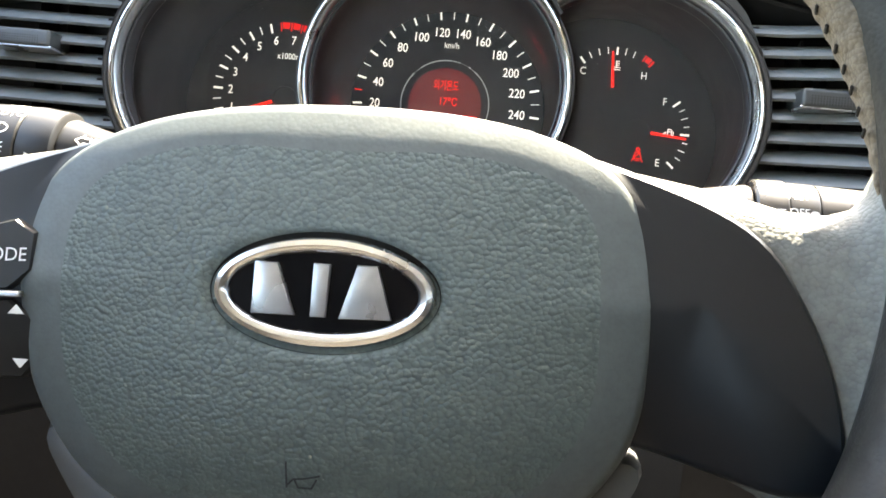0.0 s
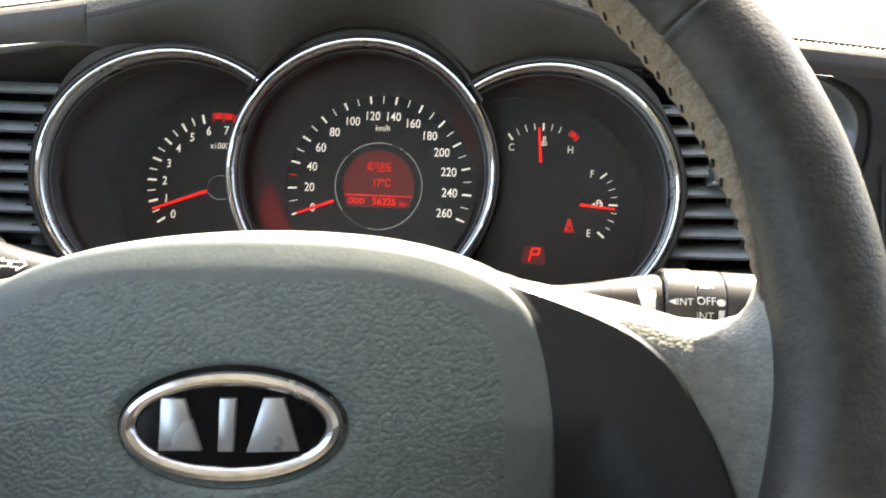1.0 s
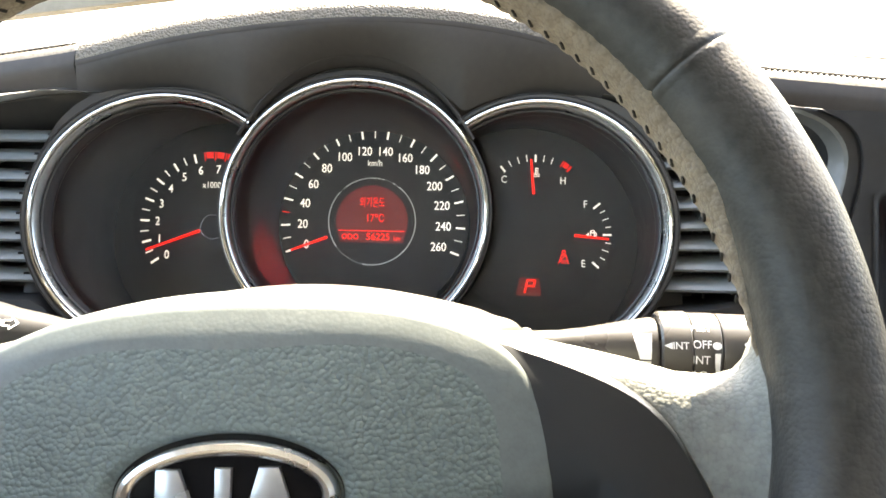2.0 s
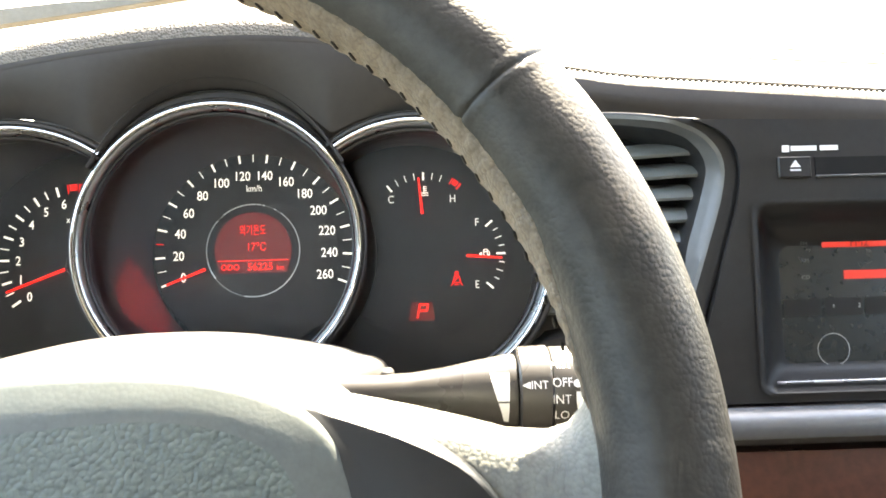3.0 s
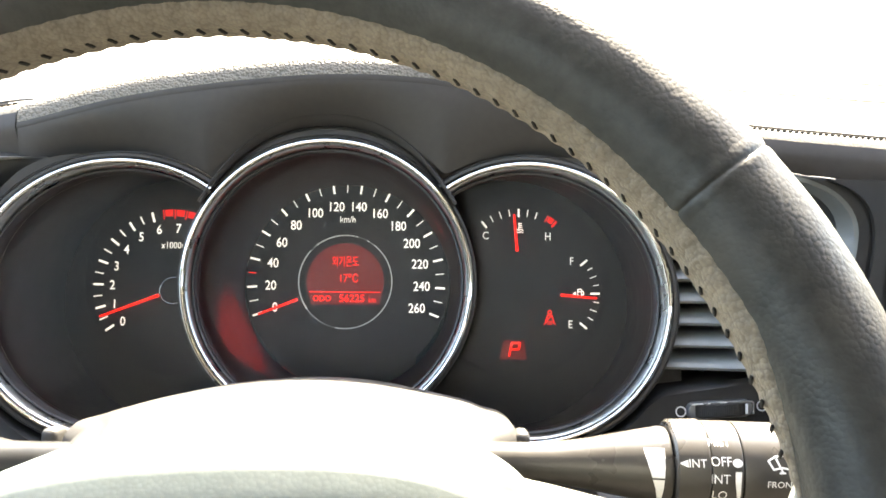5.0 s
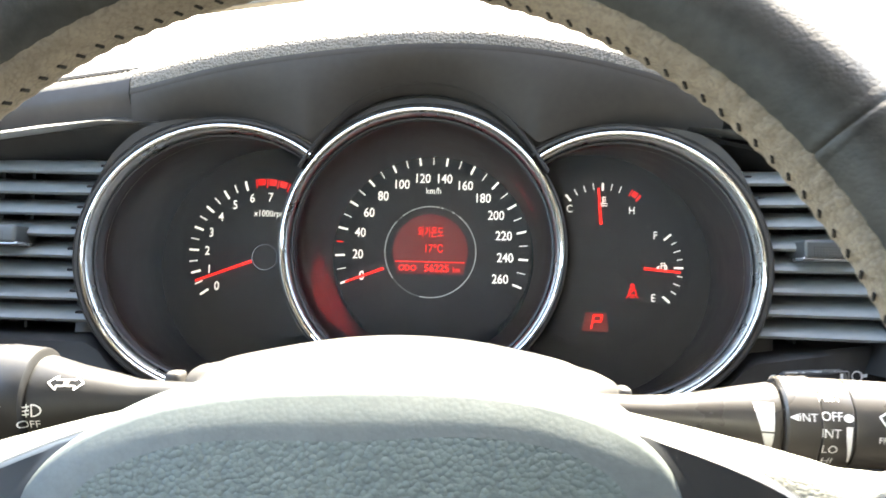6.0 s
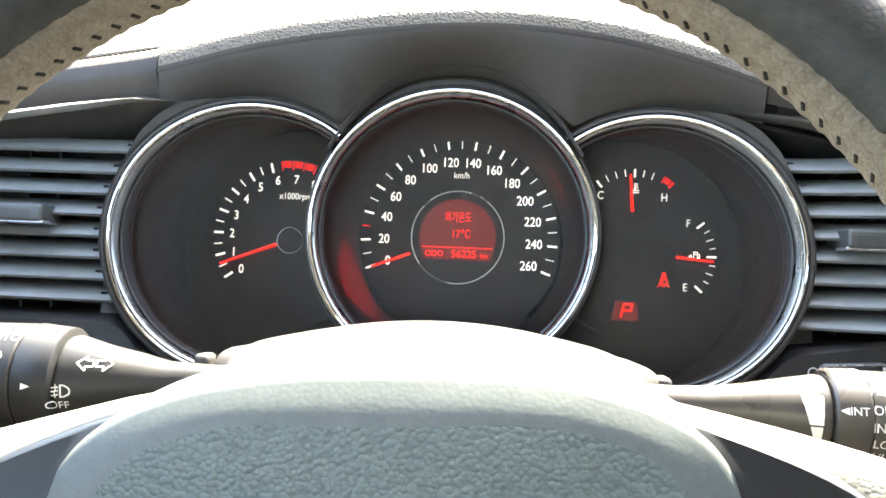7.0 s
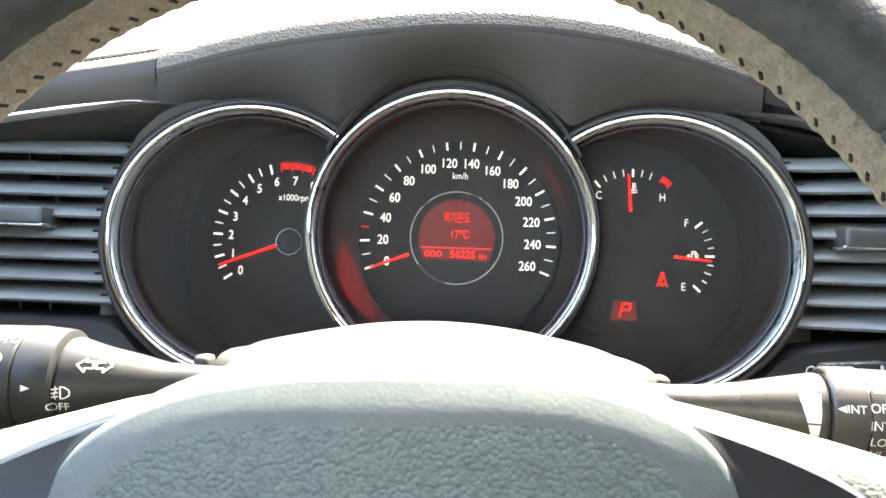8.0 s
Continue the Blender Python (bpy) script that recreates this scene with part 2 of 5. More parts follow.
def oval(cx, cz, rx, rz, n=72):
    return [(cx + rx * math.cos(2 * math.pi * i / n), cz + rz * math.sin(2 * math.pi * i / n)) for i in range(n)]


def rounded(x0, x1, z0, z1, r, n=5):
    p = []
    for cx, cz, a in ((x1 - r, z1 - r, 0), (x0 + r, z1 - r, 90), (x0 + r, z0 + r, 180), (x1 - r, z0 + r, 270)):
        p += arc(cx, cz, r, a, a + 90, n)
    return p


def strokes(lines, width):
    """Flat drawn lines in (u, v), as a list of quads."""
    quads = []
    for line in lines:
        for (ax, ay), (bx, by) in zip(line, line[1:]):
            dx, dy = bx - ax, by - ay
            d = math.hypot(dx, dy) or 1e-9
            ex, ey = dx / d * width * 0.25, dy / d * width * 0.25
            nx, ny = -dy / d * width / 2, dx / d * width / 2
            quads.append([(ax - ex + nx, ay - ey + ny), (ax - ex - nx, ay - ey - ny), (bx + ex - nx, by + ey - ny), (bx + ex + nx, by + ey + ny)])
    return quads


def flat(quads, place):
    """Quads of (u, v) laid on a surface by place(u, v)."""
    bm = bmesh.new()
    for q in quads:
        bm.faces.new([bm.verts.new(place(u, v)) for u, v in q])
    return bm


def letters(body, size, place, width=1.0, bold=0.0):
    """Text in the built-in font, laid on a surface by place(u, v), centred."""
    cu = bpy.data.curves.new("text", "FONT")
    cu.body, cu.size, cu.align_x, cu.align_y, cu.resolution_u, cu.offset = body, size, "CENTER", "CENTER", 3, bold
    ob = new("text", cu)
    dg = bpy.context.evaluated_depsgraph_get()
    me = bpy.data.meshes.new_from_object(ob.evaluated_get(dg))
    bm = bmesh.new()
    bm.from_mesh(me)
    bpy.data.objects.remove(ob)
    bpy.data.curves.remove(cu)
    bpy.data.meshes.remove(me)
    for v in bm.verts:
        v.co = place(v.co.x * width, v.co.y)
    return bm


def on_face(cx, cz, y, turn=0.0):
    c, s = math.cos(radians(turn)), math.sin(radians(turn))
    return lambda u, v: Vector((cx + u * c - v * s, y, cz + u * s + v * c))


def between(x, table):
    """A smooth curve through a short table."""
    for (x0, v0), (x1, v1) in zip(table, table[1:]):
        if x <= x1:
            f = min(1, max(0, (x - x0) / (x1 - x0)))
            return v0 + (v1 - v0) * f
    return table[-1][1]


# ---- the dashboard ----
LIP = [(-0.40, 0.064), (-0.24, 0.0865), (-0.172, 0.0972), (-0.145, 0.1050), (-0.118, 0.1122), (-0.085, 0.1182), (-0.053, 0.1225), (-0.015, 0.1265), (0.02, 0.1275),
       (0.055, 0.1258), (0.09, 0.1212), (0.121, 0.1140), (0.145, 0.1070), (0.172, 0.0970), (0.24, 0.0860), (0.40, 0.0735), (1.10, 0.03)]
RISE = 0.395  # the dash top lies level in the car
MID, SIDE = (0.0005, -0.0060), 0.1128
SIDE_Z, R_MID, R_SIDE = -0.0157, 0.0839, 0.0806
CANT = 0.205  # the outer rings turn towards the driver


def lip(x):
    return sum(between(x + d, LIP) for d in (-0.012, -0.006, 0, 0.006, 0.012)) / 5


def arch_grow(deg):
    k = min(1.0, max(0.0, (58 - abs(deg - 90)) / 50))
    return 0.0038 + 0.0098 * k * k * (3 - 2 * k)


ARCH = [(MID[0] + (R_MID + arch_grow(d)) * math.cos(radians(d)), MID[1] + (R_MID + arch_grow(d)) * math.sin(radians(d))) for d in range(148, 31, -2)]


def ring_top(x, grow):
    z = [SIDE_Z]
    for cx, cz, r in ((MID[0], MID[1], R_MID + grow + 0.004), (-SIDE, SIDE_Z, R_SIDE + grow), (SIDE, SIDE_Z, R_SIDE + grow)):
        if abs(x - cx) < r:
            z.append(cz + math.sqrt(r * r - (x - cx) ** 2))
    for u, v in zip(ARCH, ARCH[1:]):
        if u[0] <= x < v[0]:
            z.append(u[1] + (v[1] - u[1]) * (x - u[0]) / (v[0] - u[0]))
    return max(z)


def ring_bottom(x, grow):
    z = [SIDE_Z]
    for cx, cz, r in ((MID[0], MID[1], R_MID + grow), (-SIDE, SIDE_Z, R_SIDE + grow), (SIDE, SIDE_Z, R_SIDE + grow)):
        if abs(x - cx) < r:
            z.append(cz - math.sqrt(r * r - (x - cx) ** 2))
    return min(z)


def span(x0, x1, step):
    n = max(2, round((x1 - x0) / step))
    return [x0 + (x1 - x0) * i / n for i in range(n + 1)]


dash = thing("dashboard", (0.3, 0.0, 0.05), "dark grey grained vinyl dashboard with a sunlit top", "dashboard", move=(0, -0.008, 0))


def top_profile(x, front, drop):
    """From the windscreen over the rounded lip and down the front face."""
    z = lip(x)
    front *= min(1.0, max(0.0, (x - 0.173) / 0.03))
    pts = [(0.46, z + 0.58 * RISE - 0.03), (0.36, z + 0.48 * RISE - 0.008), (0.25, z + 0.37 * RISE), (0.12, z + 0.24 * RISE), (0.02, z + 0.14 * RISE), (-0.05, z + 0.058 * RISE)]
    for py, dz in ((-0.1020, 0.0), (-0.1080, -0.0008), (-0.1125, -0.0022), (-0.1155, -0.0042), (-0.1173, -0.0066), (-0.1184, -0.0094), (-0.1190, -0.0125), (-0.1192, -0.0155), (-0.1193, -0.0185)):
        pts.append((py - front, z + dz))
    y, zz = pts[-1]
    if x > 0.1725:
        drop = between(x, [(0.173, 0.008), (0.25, 0.010), (0.285, 0.028), (1.2, 0.028)])
    inward = min(1.0, drop / 0.017)
    pts += [(y + 0.0025 * inward, zz - 0.25 * drop), (y + 0.006 * inward, zz - 0.6 * drop), (y + 0.009 * inward, zz - drop)]
    return [(x, py, pz) for py, pz in pts]


FACE_AT = 14  # from this row on the profile is the plain front face
for name, x0, x1, step, front, drop, words in (("hood", -0.1721, 0.1721, 0.006, 0.0, 0.0004, "dark grey grained vinyl hood over the dials"),
                                               ("left_pad", -0.42, -0.1728, 0.01, 0.0, 0.017, "dark grey vinyl pad with a stitched edge"),
                                               ("right_pad", 0.1728, 1.12, 0.012, 0.004, 0.028, "dark grey vinyl pad with a stitched edge")):
    cols = [top_profile(x, front, drop) for x in span(x0, x1, step)]
    face_at = FACE_AT if name == "hood" else FACE_AT - 2
    part(name, sheet([c[:face_at] for c in cols]), HOOD if name == "hood" else SEWN, dash, words)
    part("front_face", sheet([c[face_at - 1:] for c in cols]), SHROUD, dash, "smooth dark front face")

for x0 in (-0.1731, 0.1713):
    part("joint", sheet([[(x, y + 0.0018, z - 0.0030) for _, y, z in top_profile(x, 0.0, 0.017)] for x in (x0 - 0.006, x0 + 0.008)]), DUCT, dash)


def top_height(x, y):
    prof = sorted((py, pz) for _, py, pz in top_profile(x, 0.0, 0.0)[:8])
    return between(y, prof)


def smooth_path(pts, rounds=2):
    for _ in range(rounds):
        pts = [pts[0]] + [q for a, b in zip(pts, pts[1:]) for q in ((a[0] * 0.75 + b[0] * 0.25, a[1] * 0.75 + b[1] * 0.25), (a[0] * 0.25 + b[0] * 0.75, a[1] * 0.25 + b[1] * 0.75))] + [pts[-1]]
    return pts


def flat_tube(pts, r):
    rows = []
    for i, q in enumerate(pts):
        t = (pts[min(i + 1, len(pts) - 1)] - pts[max(0, i - 1)]).normalized()
        side = t.cross(Vector((0, 0, 1))).normalized()
        up = side.cross(t)
        rows.append([tuple(q + side * r * math.cos(a) + up * r * math.sin(a)) for a in (0, 1.05, 2.1, 3.14, 4.19, 5.24)])
    return sheet(rows, close_u=True)


# the shroud between the hood and the dial rings
rows = []
for x in span(-0.1715, 0.1715, 0.0035):
    a = abs(x)
    top = lip(x) - 0.0186 if a < 0.1725 else between(a, [(0.1725, lip(0.1725) - 0.0186), (0.180, 0.062), (0.2035, 0.050)])
    low = min(ring_top(x, 0.0045), top - 0.001)
    ytop, ylow = between(a, [(0.0, -0.1192), (0.1722, -0.1190), (0.178, -0.1125), (0.3, -0.1125)]), -0.104
    rows.append([(x, ytop + (ylow - ytop) * s ** 1.7, top + (low - top) * s) for s in (0, 0.08, 0.18, 0.35, 0.55, 0.75, 0.9, 1)])
part("shroud", sheet(rows), SHROUD, dash, "matt dark brown-grey plastic shroud round the dials")
rows = []
for x in span(-0.2035, 0.2035, 0.0035):
    high = ring_bottom(x, 0.0045)
    rows.append([(x, -0.104 + dy, high + (-0.16 - high) * s) for s, dy in ((0, 0), (0.3, -0.002), (0.65, -0.012), (1, -0.03))])
part("lower_shroud", sheet(rows), BLACK, dash)

# instrument panel beside the dials
for side in (-1, 1):
    x_in, x_out = 0.1575, (0.40 if side < 0 else 0.272)
    rows = []
    for x in span(x_in, x_out, 0.008):
        z = between(x, [(0.15, 0.0642), (0.161, 0.0627), (0.188, 0.0588), (0.223, 0.0536), (0.262, 0.0475), (0.4, 0.026)]) if side < 0 else between(x, [(0.15, 0.062), (0.2, 0.0520), (0.27, 0.040)])
        clip = ring_top(side * x, 0.0060)
        rise = min(1.0, 0.05 + (x - 0.1575) / 0.03)
        ease = 1.0 if side > 0 else min(1.0, 0.15 + (x - x_in) / 0.03)
        rows.append([(side * x, (-0.108 + (y + 0.108) * ease if y < -0.108 else y) + (0.007 if side > 0 else 0.0), max(zz, clip)) for y, zz in ((-0.110 - 0.003 * rise, z + 0.002 + 0.006 * rise), (-0.119, z + 0.002 + 0.0015 * rise), (-0.1225, z + 0.001), (-0.122, z - 0.001), (-0.112, z - 0.008), (-0.096, z - 0.014), (-0.080, z - 0.018))])
    part("vent_brow", sheet(rows), COLLAR if side < 0 else DUCT, dash, "smooth dark brow over the air vent")
    if side < 0:
        rows = []
        for x in span(0.1565, x_out, 0.004):
            k = min(0.9, 0.02 + (x - 0.1565) / 0.07)
            z = between(x, [(0.15, 0.0642), (0.161, 0.0627), (0.188, 0.0588), (0.223, 0.0536), (0.262, 0.0475), (0.4, 0.026)])
            ease = min(1.0, 0.15 + (x - 0.1565) / 0.03)
            rows.append([(side * x, -0.110 + (y + 0.106) * ease, z + 0.0004 + k * o) for y, o in ((-0.1165, 0.0036), (-0.1250, 0.0028), (-0.1285, 0.0004), (-0.1262, -0.0010), (-0.1205, -0.0014))])
        part("bright_strip", sheet(rows, close_u=True), BRIGHT, dash, "thin satin silver strip")
    rows = []
    for x in span(0.15, 0.40 if side < 0 else 0.276, 0.008):
        sill = -0.0635 if side < 0 else between(x, [(0.190, -0.0635), (0.238, -0.0558), (0.276, -0.0520)])
        out = 0.0 if side < 0 else -0.0045 * min(1.0, max(0.0, (x - 0.195) / 0.045))
        rows.append([(side * x, y, z) for y, z in ((-0.08, min(sill + 0.0055, ring_bottom(side * x, 0.005))), (-0.118 + out, min(sill, ring_bottom(side * x, 0.006))), (-0.122 + 0.5 * out, min(sill - 0.0030, ring_bottom(side * x, 0.008))), (-0.121, -0.100), (-0.128, -0.112), (-0.150, -0.128), (-0.170, -0.16), (-0.150, -0.30), (-0.12, -0.45))])
    part("lower_panel", sheet(rows), SATIN, dash, "satin dark grey lower panel")

# the collar of each outer ring runs out into a corner under the pads
for side in (-1, 1):
    rows = []
    for x in span(0.1320, 0.1885, 0.0015):
        low = ring_top(side * x, 0.0030)
        wide = between(x, [(0.132, 0.0002), (0.145, 0.0030), (0.157, 0.0062), (0.168, 0.0075), (0.178, 0.0060), (0.1855, 0.0004), (0.19, 0.0002)])
        rows.append([(side * x, y + 0.0035 - CANT * (x - SIDE), low + wide * k) for y, k in ((-0.1085, 0.0), (-0.1142, 0.1), (-0.1150, 0.92), (-0.1135, 1.0), (-0.1050, 1.0))])
    part("corner", sheet(rows), COLLAR, dash)

# pale garnish at the foot of the windscreen
strip = [(x, z) for x, z in ((-0.62, 0.272), (-0.42, 0.298), (-0.30, 0.314), (-0.15, 0.335), (-0.15, 0.338), (-0.30, 0.330), (-0.42, 0.319), (-0.62, 0.300))]
part("windscreen_garnish", prism(strip, 0.380, 0.395, 0.001, 1), BEIGE, dash, "pale beige garnish along the windscreen")

# the far edge of the stitched pads, a dark joint on the dash top
for path in ([(-0.1740, -0.098), (-0.1760, -0.090), (-0.1820, -0.081), (-0.1950, -0.075), (-0.230, -0.073), (-0.300, -0.073), (-0.40, -0.074)], [(0.1740, -0.098), (0.1765, -0.020), (0.1850, 0.020), (0.2100, 0.050), (0.28, 0.065), (0.45, 0.070), (0.9, 0.075)]):
    pts = [Vector((x, y, top_height(x, y) + 0.0002)) for x, y in smooth_path(path)]
    part("joint", flat_tube(pts, 0.0011), DUCT, dash)

# defroster slot near the windscreen
pts = [Vector((x, 0.247, top_height(x, 0.247) + 0.0004)) for x in span(0.42, 0.95, 0.04)]
part("defroster_slot", flat_tube(pts, 0.0013), DUCT, dash, "thin dark defroster slot")

# the knee panel under the column
rows = [[(x, y, z) for y, z in ((-0.10, -0.15), (-0.150, -0.165), (-0.165, -0.20), (-0.145, -0.33), (-0.11, -0.46))] for x in span(-0.16, 0.16, 0.02)]
part("knee_panel", sheet(rows), BLACK, dash)

# stitched edges of the pads
stitch_mesh = mesh_of(block(-0.0015, 0.0015, -0.0006, 0.0006, -0.0006, 0.0006, 0.0003, 1), "stitch", THREAD, Vector())


def along_edge(xs, front):
    for x in xs:
        p = Vector((x, -0.1140 - front, lip(x) - 0.0028))
        yield p, math.atan2(lip(x + 0.004) - lip(x - 0.004), 0.008)


for xs, front in ((span(-0.40, -0.176, 0.0034), 0.0), (span(0.178, 0.56, 0.0034), 0.004)):
    for n, (p, slope) in enumerate(along_edge(xs, front)):
        piece("stitch", stitch_mesh, Matrix.Translation(p) @ Matrix.Rotation(-slope, 4, "Y") @ Matrix.Rotation(0.62 + (0.05 if n % 2 else -0.04), 4, "Z"), dash)
    seam = [Vector((x, -0.1090 - front, lip(x) - 0.0005)) for x in xs[::4]]
    part("stitched_seam", flat_tube(seam, 0.0009), DUCT, dash, "dark folded seam behind the stitches")

# ---- the instrument cluster ----
cluster = thing("instrument_cluster", (0, 0, -0.09), "three round dials with chrome rings and red needles", "instrument cluster")
mid_keep = lambda x, z: math.hypot(x - MID[0], z - MID[1]) > R_MID + 0.0036
mid_in = lambda x, z: math.hypot(x - MID[0], z - MID[1]) > R_MID + 0.004


def cant(bm, cx, y0=None, y1=None):
    """Turns an outer ring towards the driver; between y0 and y1 the turn fades out."""
    k = 0.0 if abs(cx) < 0.05 else math.copysign(CANT, cx)
    for v in bm.verts:
        fade = 1.0 if y0 is None else min(1.0, max(0.0, (y1 - v.co.y) / (y1 - y0)))
        v.co.y -= k * (v.co.x - cx) * fade
    return bm


def ring(cx, cz, r, y, keep, collar):
    chrome = [(r + 0.0008, y + 0.006), (r + 0.0008, y - 0.0005), (r + 0.0004, y - 0.0018), (r - 0.0004, y - 0.0026), (r - 0.0012, y - 0.0029), (r - 0.0018, y - 0.0025), (r - 0.0021, y - 0.0015), (r - 0.0021, y + 0.006)]
    part("chrome_ring", cant(lathe(chrome, cx, cz, 192, keep), cx), CHROME, cluster, "polished chrome ring", smooth=22)
    step = [(r - 0.0022, y + 0.008), (r - 0.0023, y - 0.0006), (r - 0.0028, y - 0.0011), (r - 0.0036, y - 0.0003), (r - 0.0041, y + 0.0010), (r - 0.0044, y + 0.0040), (r - 0.0047, y + 0.010)]
    part("inner_step", cant(lathe(step, cx, cz, 192, keep), cx), SMOKED, cluster, "smoked chrome step inside the ring", smooth=22)
    inner = [(r - 0.0042, y + 0.009), (r - 0.0050, y + 0.0045), (r - 0.0060, y + 0.0050), (r - 0.0058, y + 0.012)]
    part("inner_ring", cant(lathe(inner, cx, cz, 192, keep), cx), WELL, cluster)
    part("collar", cant(lathe(collar, cx, cz, 192, keep), cx), COLLAR, cluster, "matt grey plastic collar")


ring(*MID, R_MID + 0.0002, -0.108, None, [(R_MID + 0.0030, -0.085), (R_MID + 0.0030, -0.1055), (R_MID + 0.0026, -0.1072), (R_MID + 0.0018, -0.1077), (R_MID + 0.0012, -0.1070), (R_MID + 0.0012, -0.085)])
for sx in (-1, 1):
    ring(sx * SIDE, SIDE_Z, R_SIDE - 0.0013, -0.1185, mid_keep, [(R_SIDE + 0.0036, -0.098), (R_SIDE + 0.0035, -0.1155), (R_SIDE + 0.0031, -0.1187), (R_SIDE + 0.0025, -0.1195), (R_SIDE + 0.0021, -0.1187),
                                                                 (R_SIDE + 0.0018, -0.1195), (R_SIDE + 0.0002, -0.1195), (R_SIDE - 0.0003, -0.1185), (R_SIDE - 0.0003, -0.098)])
rows = []
for deg in span(32, 148, 2):
    g = arch_grow(deg)
    c, q = math.cos(radians(deg)), math.sin(radians(deg))
    rows.append([(MID[0] + (R_MID + o) * c, y, MID[1] + (R_MID + o) * q) for o, y in ((g + 0.0008, -0.1120), (g, -0.1130), (g - 0.0012, -0.1115), (0.0036 + 0.5 * (g - 0.0036), -0.1000), (0.0030, -0.0930), (0.0030, -0.085))])
band = []
for deg in span(36, 144, 2):
    k = min(1.0, max(0.0, (54 - abs(deg - 90)) / 40))
    g = 0.0012 + 0.0050 * k * k * (3 - 2 * k)
    c, q = math.cos(radians(deg)), math.sin(radians(deg))
    band.append([(MID[0] + (R_MID + 0.0028 + o * g) * c, y, MID[1] + (R_MID + 0.0028 + o * g) * q) for o, y in ((0.0, -0.1055), (0.1, -0.1066), (0.62, -0.1056), (0.70, -0.1046), (0.78, -0.1052), (0.95, -0.1042), (1.0, -0.1020), (1.0, -0.085))])
part("collar_band", sheet(band), COLLAR, cluster, "matt grey band over the middle ring")
part("arch", sheet(rows), SHROUD, cluster, "matt dark recess over the middle ring")
part("well", lathe([(R_MID - 0.0052, -0.099), (R_MID + 0.001, 0.010), (R_MID + 0.0025, 0.010), (R_MID - 0.0036, -0.099)], *MID, 128), WELL, cluster, "deep black dial well")
for sx in (-1, 1):
    part("well", cant(lathe([(R_SIDE - 0.0072, -0.110), (R_SIDE + 0.006, -0.002), (R_SIDE + 0.0085, -0.002), (R_SIDE - 0.0055, -0.110)], sx * SIDE, SIDE_Z, 128, mid_in), sx * SIDE, -0.110, -0.002), WELL, cluster, "deep black dial well")


def lune(cx, cz, r, hole):
    """A disc with the middle dial's round bitten out of it."""
    out = []
    for i in range(160):
        a = 2 * math.pi * i / 160
        x, z = cx + r * math.cos(a), cz + r * math.sin(a)
        d = math.hypot(x - MID[0], z - MID[1])
        if d < hole:
            x, z = MID[0] + (x - MID[0]) * hole / d, MID[1] + (z - MID[1]) * hole / d
        out.append((x, z))
    return out


part("dial_back", prism(oval(*MID, R_MID + 0.004, R_MID + 0.004, 96), 0.009, 0.012), DIAL, cluster)
face_mid = part("dial_face", prism([(x, max(z, -0.0585)) for x, z in oval(0.0, -0.0025, 0.0725, 0.0725, 120) if z > -0.062], 0.0, 0.003), DIAL, cluster, "black speedometer face")
part("well_cone", lathe([(R_MID - 0.0053, -0.0975), (0.0736, 0.0036), (0.0732, 0.0036), (R_MID - 0.0058, -0.0972)], *MID, 128), CONE, cluster, "smoked translucent wall round the dial, lit red by an added strip")
# added emitters, hidden behind the wall, that make its soft red patches
for first, last, y0, y1 in ((182, 230, -0.072, -0.004), (18, 46, -0.050, -0.040)):
    rows = []
    for d in span(first, last, 2):
        f = 0.5 * math.sin(math.pi * (d - first) / (last - first)) ** 0.9 + 0.01
        a, b = y0 * (0.5 + f) + y1 * (0.5 - f), y0 * (0.5 - f) + y1 * (0.5 + f)
        rows.append([(MID[0] + r * math.cos(radians(d)), y, MID[1] + r * math.sin(radians(d))) for r, y in ((0.0800, a), (0.0800, b), (0.0806, b), (0.0806, a))])
    part("added_glow", sheet(rows, close_u=True), ADDED_GLOW, cluster, "unseen red strip added to tint the dial wall")
# unseen filler, added to keep red light from crossing behind the face
part("light_baffle", prism(oval(0.0, -0.0025, 0.0702, 0.0702, 96), 0.0032, 0.0088), DIAL, face_mid)
faces = {}
for sx, cx, y in ((-1, -0.115, -0.0085), (1, 0.119, -0.0032)):
    part("dial_back", prism(lune(sx * SIDE, SIDE_Z, R_SIDE + 0.008, R_MID + 0.003), 0.001, 0.004), WELL, cluster)
    faces[sx] = part("dial_face", prism(lune(cx, -0.0022, 0.0672, R_MID + 0.003), y, 0.001, 0.0008), DIAL, cluster, "black dial face")


lens = part("cover_lens", prism(oval(*MID, R_MID - 0.0053, R_MID - 0.0053, 96), -0.0920, -0.0918), COVER_LENS, cluster, "clear cover lens", smooth=0)
lens.visible_shadow = False
for sx in (-1, 1):
    lens = part("cover_lens", cant(prism(lune(sx * SIDE, SIDE_Z, R_SIDE - 0.0070, R_MID + 0.0055), -0.1015, -0.1013), sx * SIDE), COVER_LENS, cluster, "clear cover lens", smooth=0)
    lens.visible_shadow = False


def tick(cx, cz, angle, r0, r1, width, y, mat, parent):
    a = radians(angle)
    c, s = math.cos(a), math.sin(a)
    poly = [(cx + r * c - w * s, cz + r * s + w * c) for r, w in ((r0, -width / 2), (r1, -width / 2), (r1, width / 2), (r0, width / 2))]
    part("tick", prism(poly, y - 0.0005, y - 0.0001), mat, parent, smooth=0)


def numeral(body, x, z, size, y, parent, mat=PRINT, width=0.86, name="numeral", bold=0.0):
    part(name, letters(body, size, on_face(x, z, y - 0.0006), width, bold), mat, parent, smooth=0)


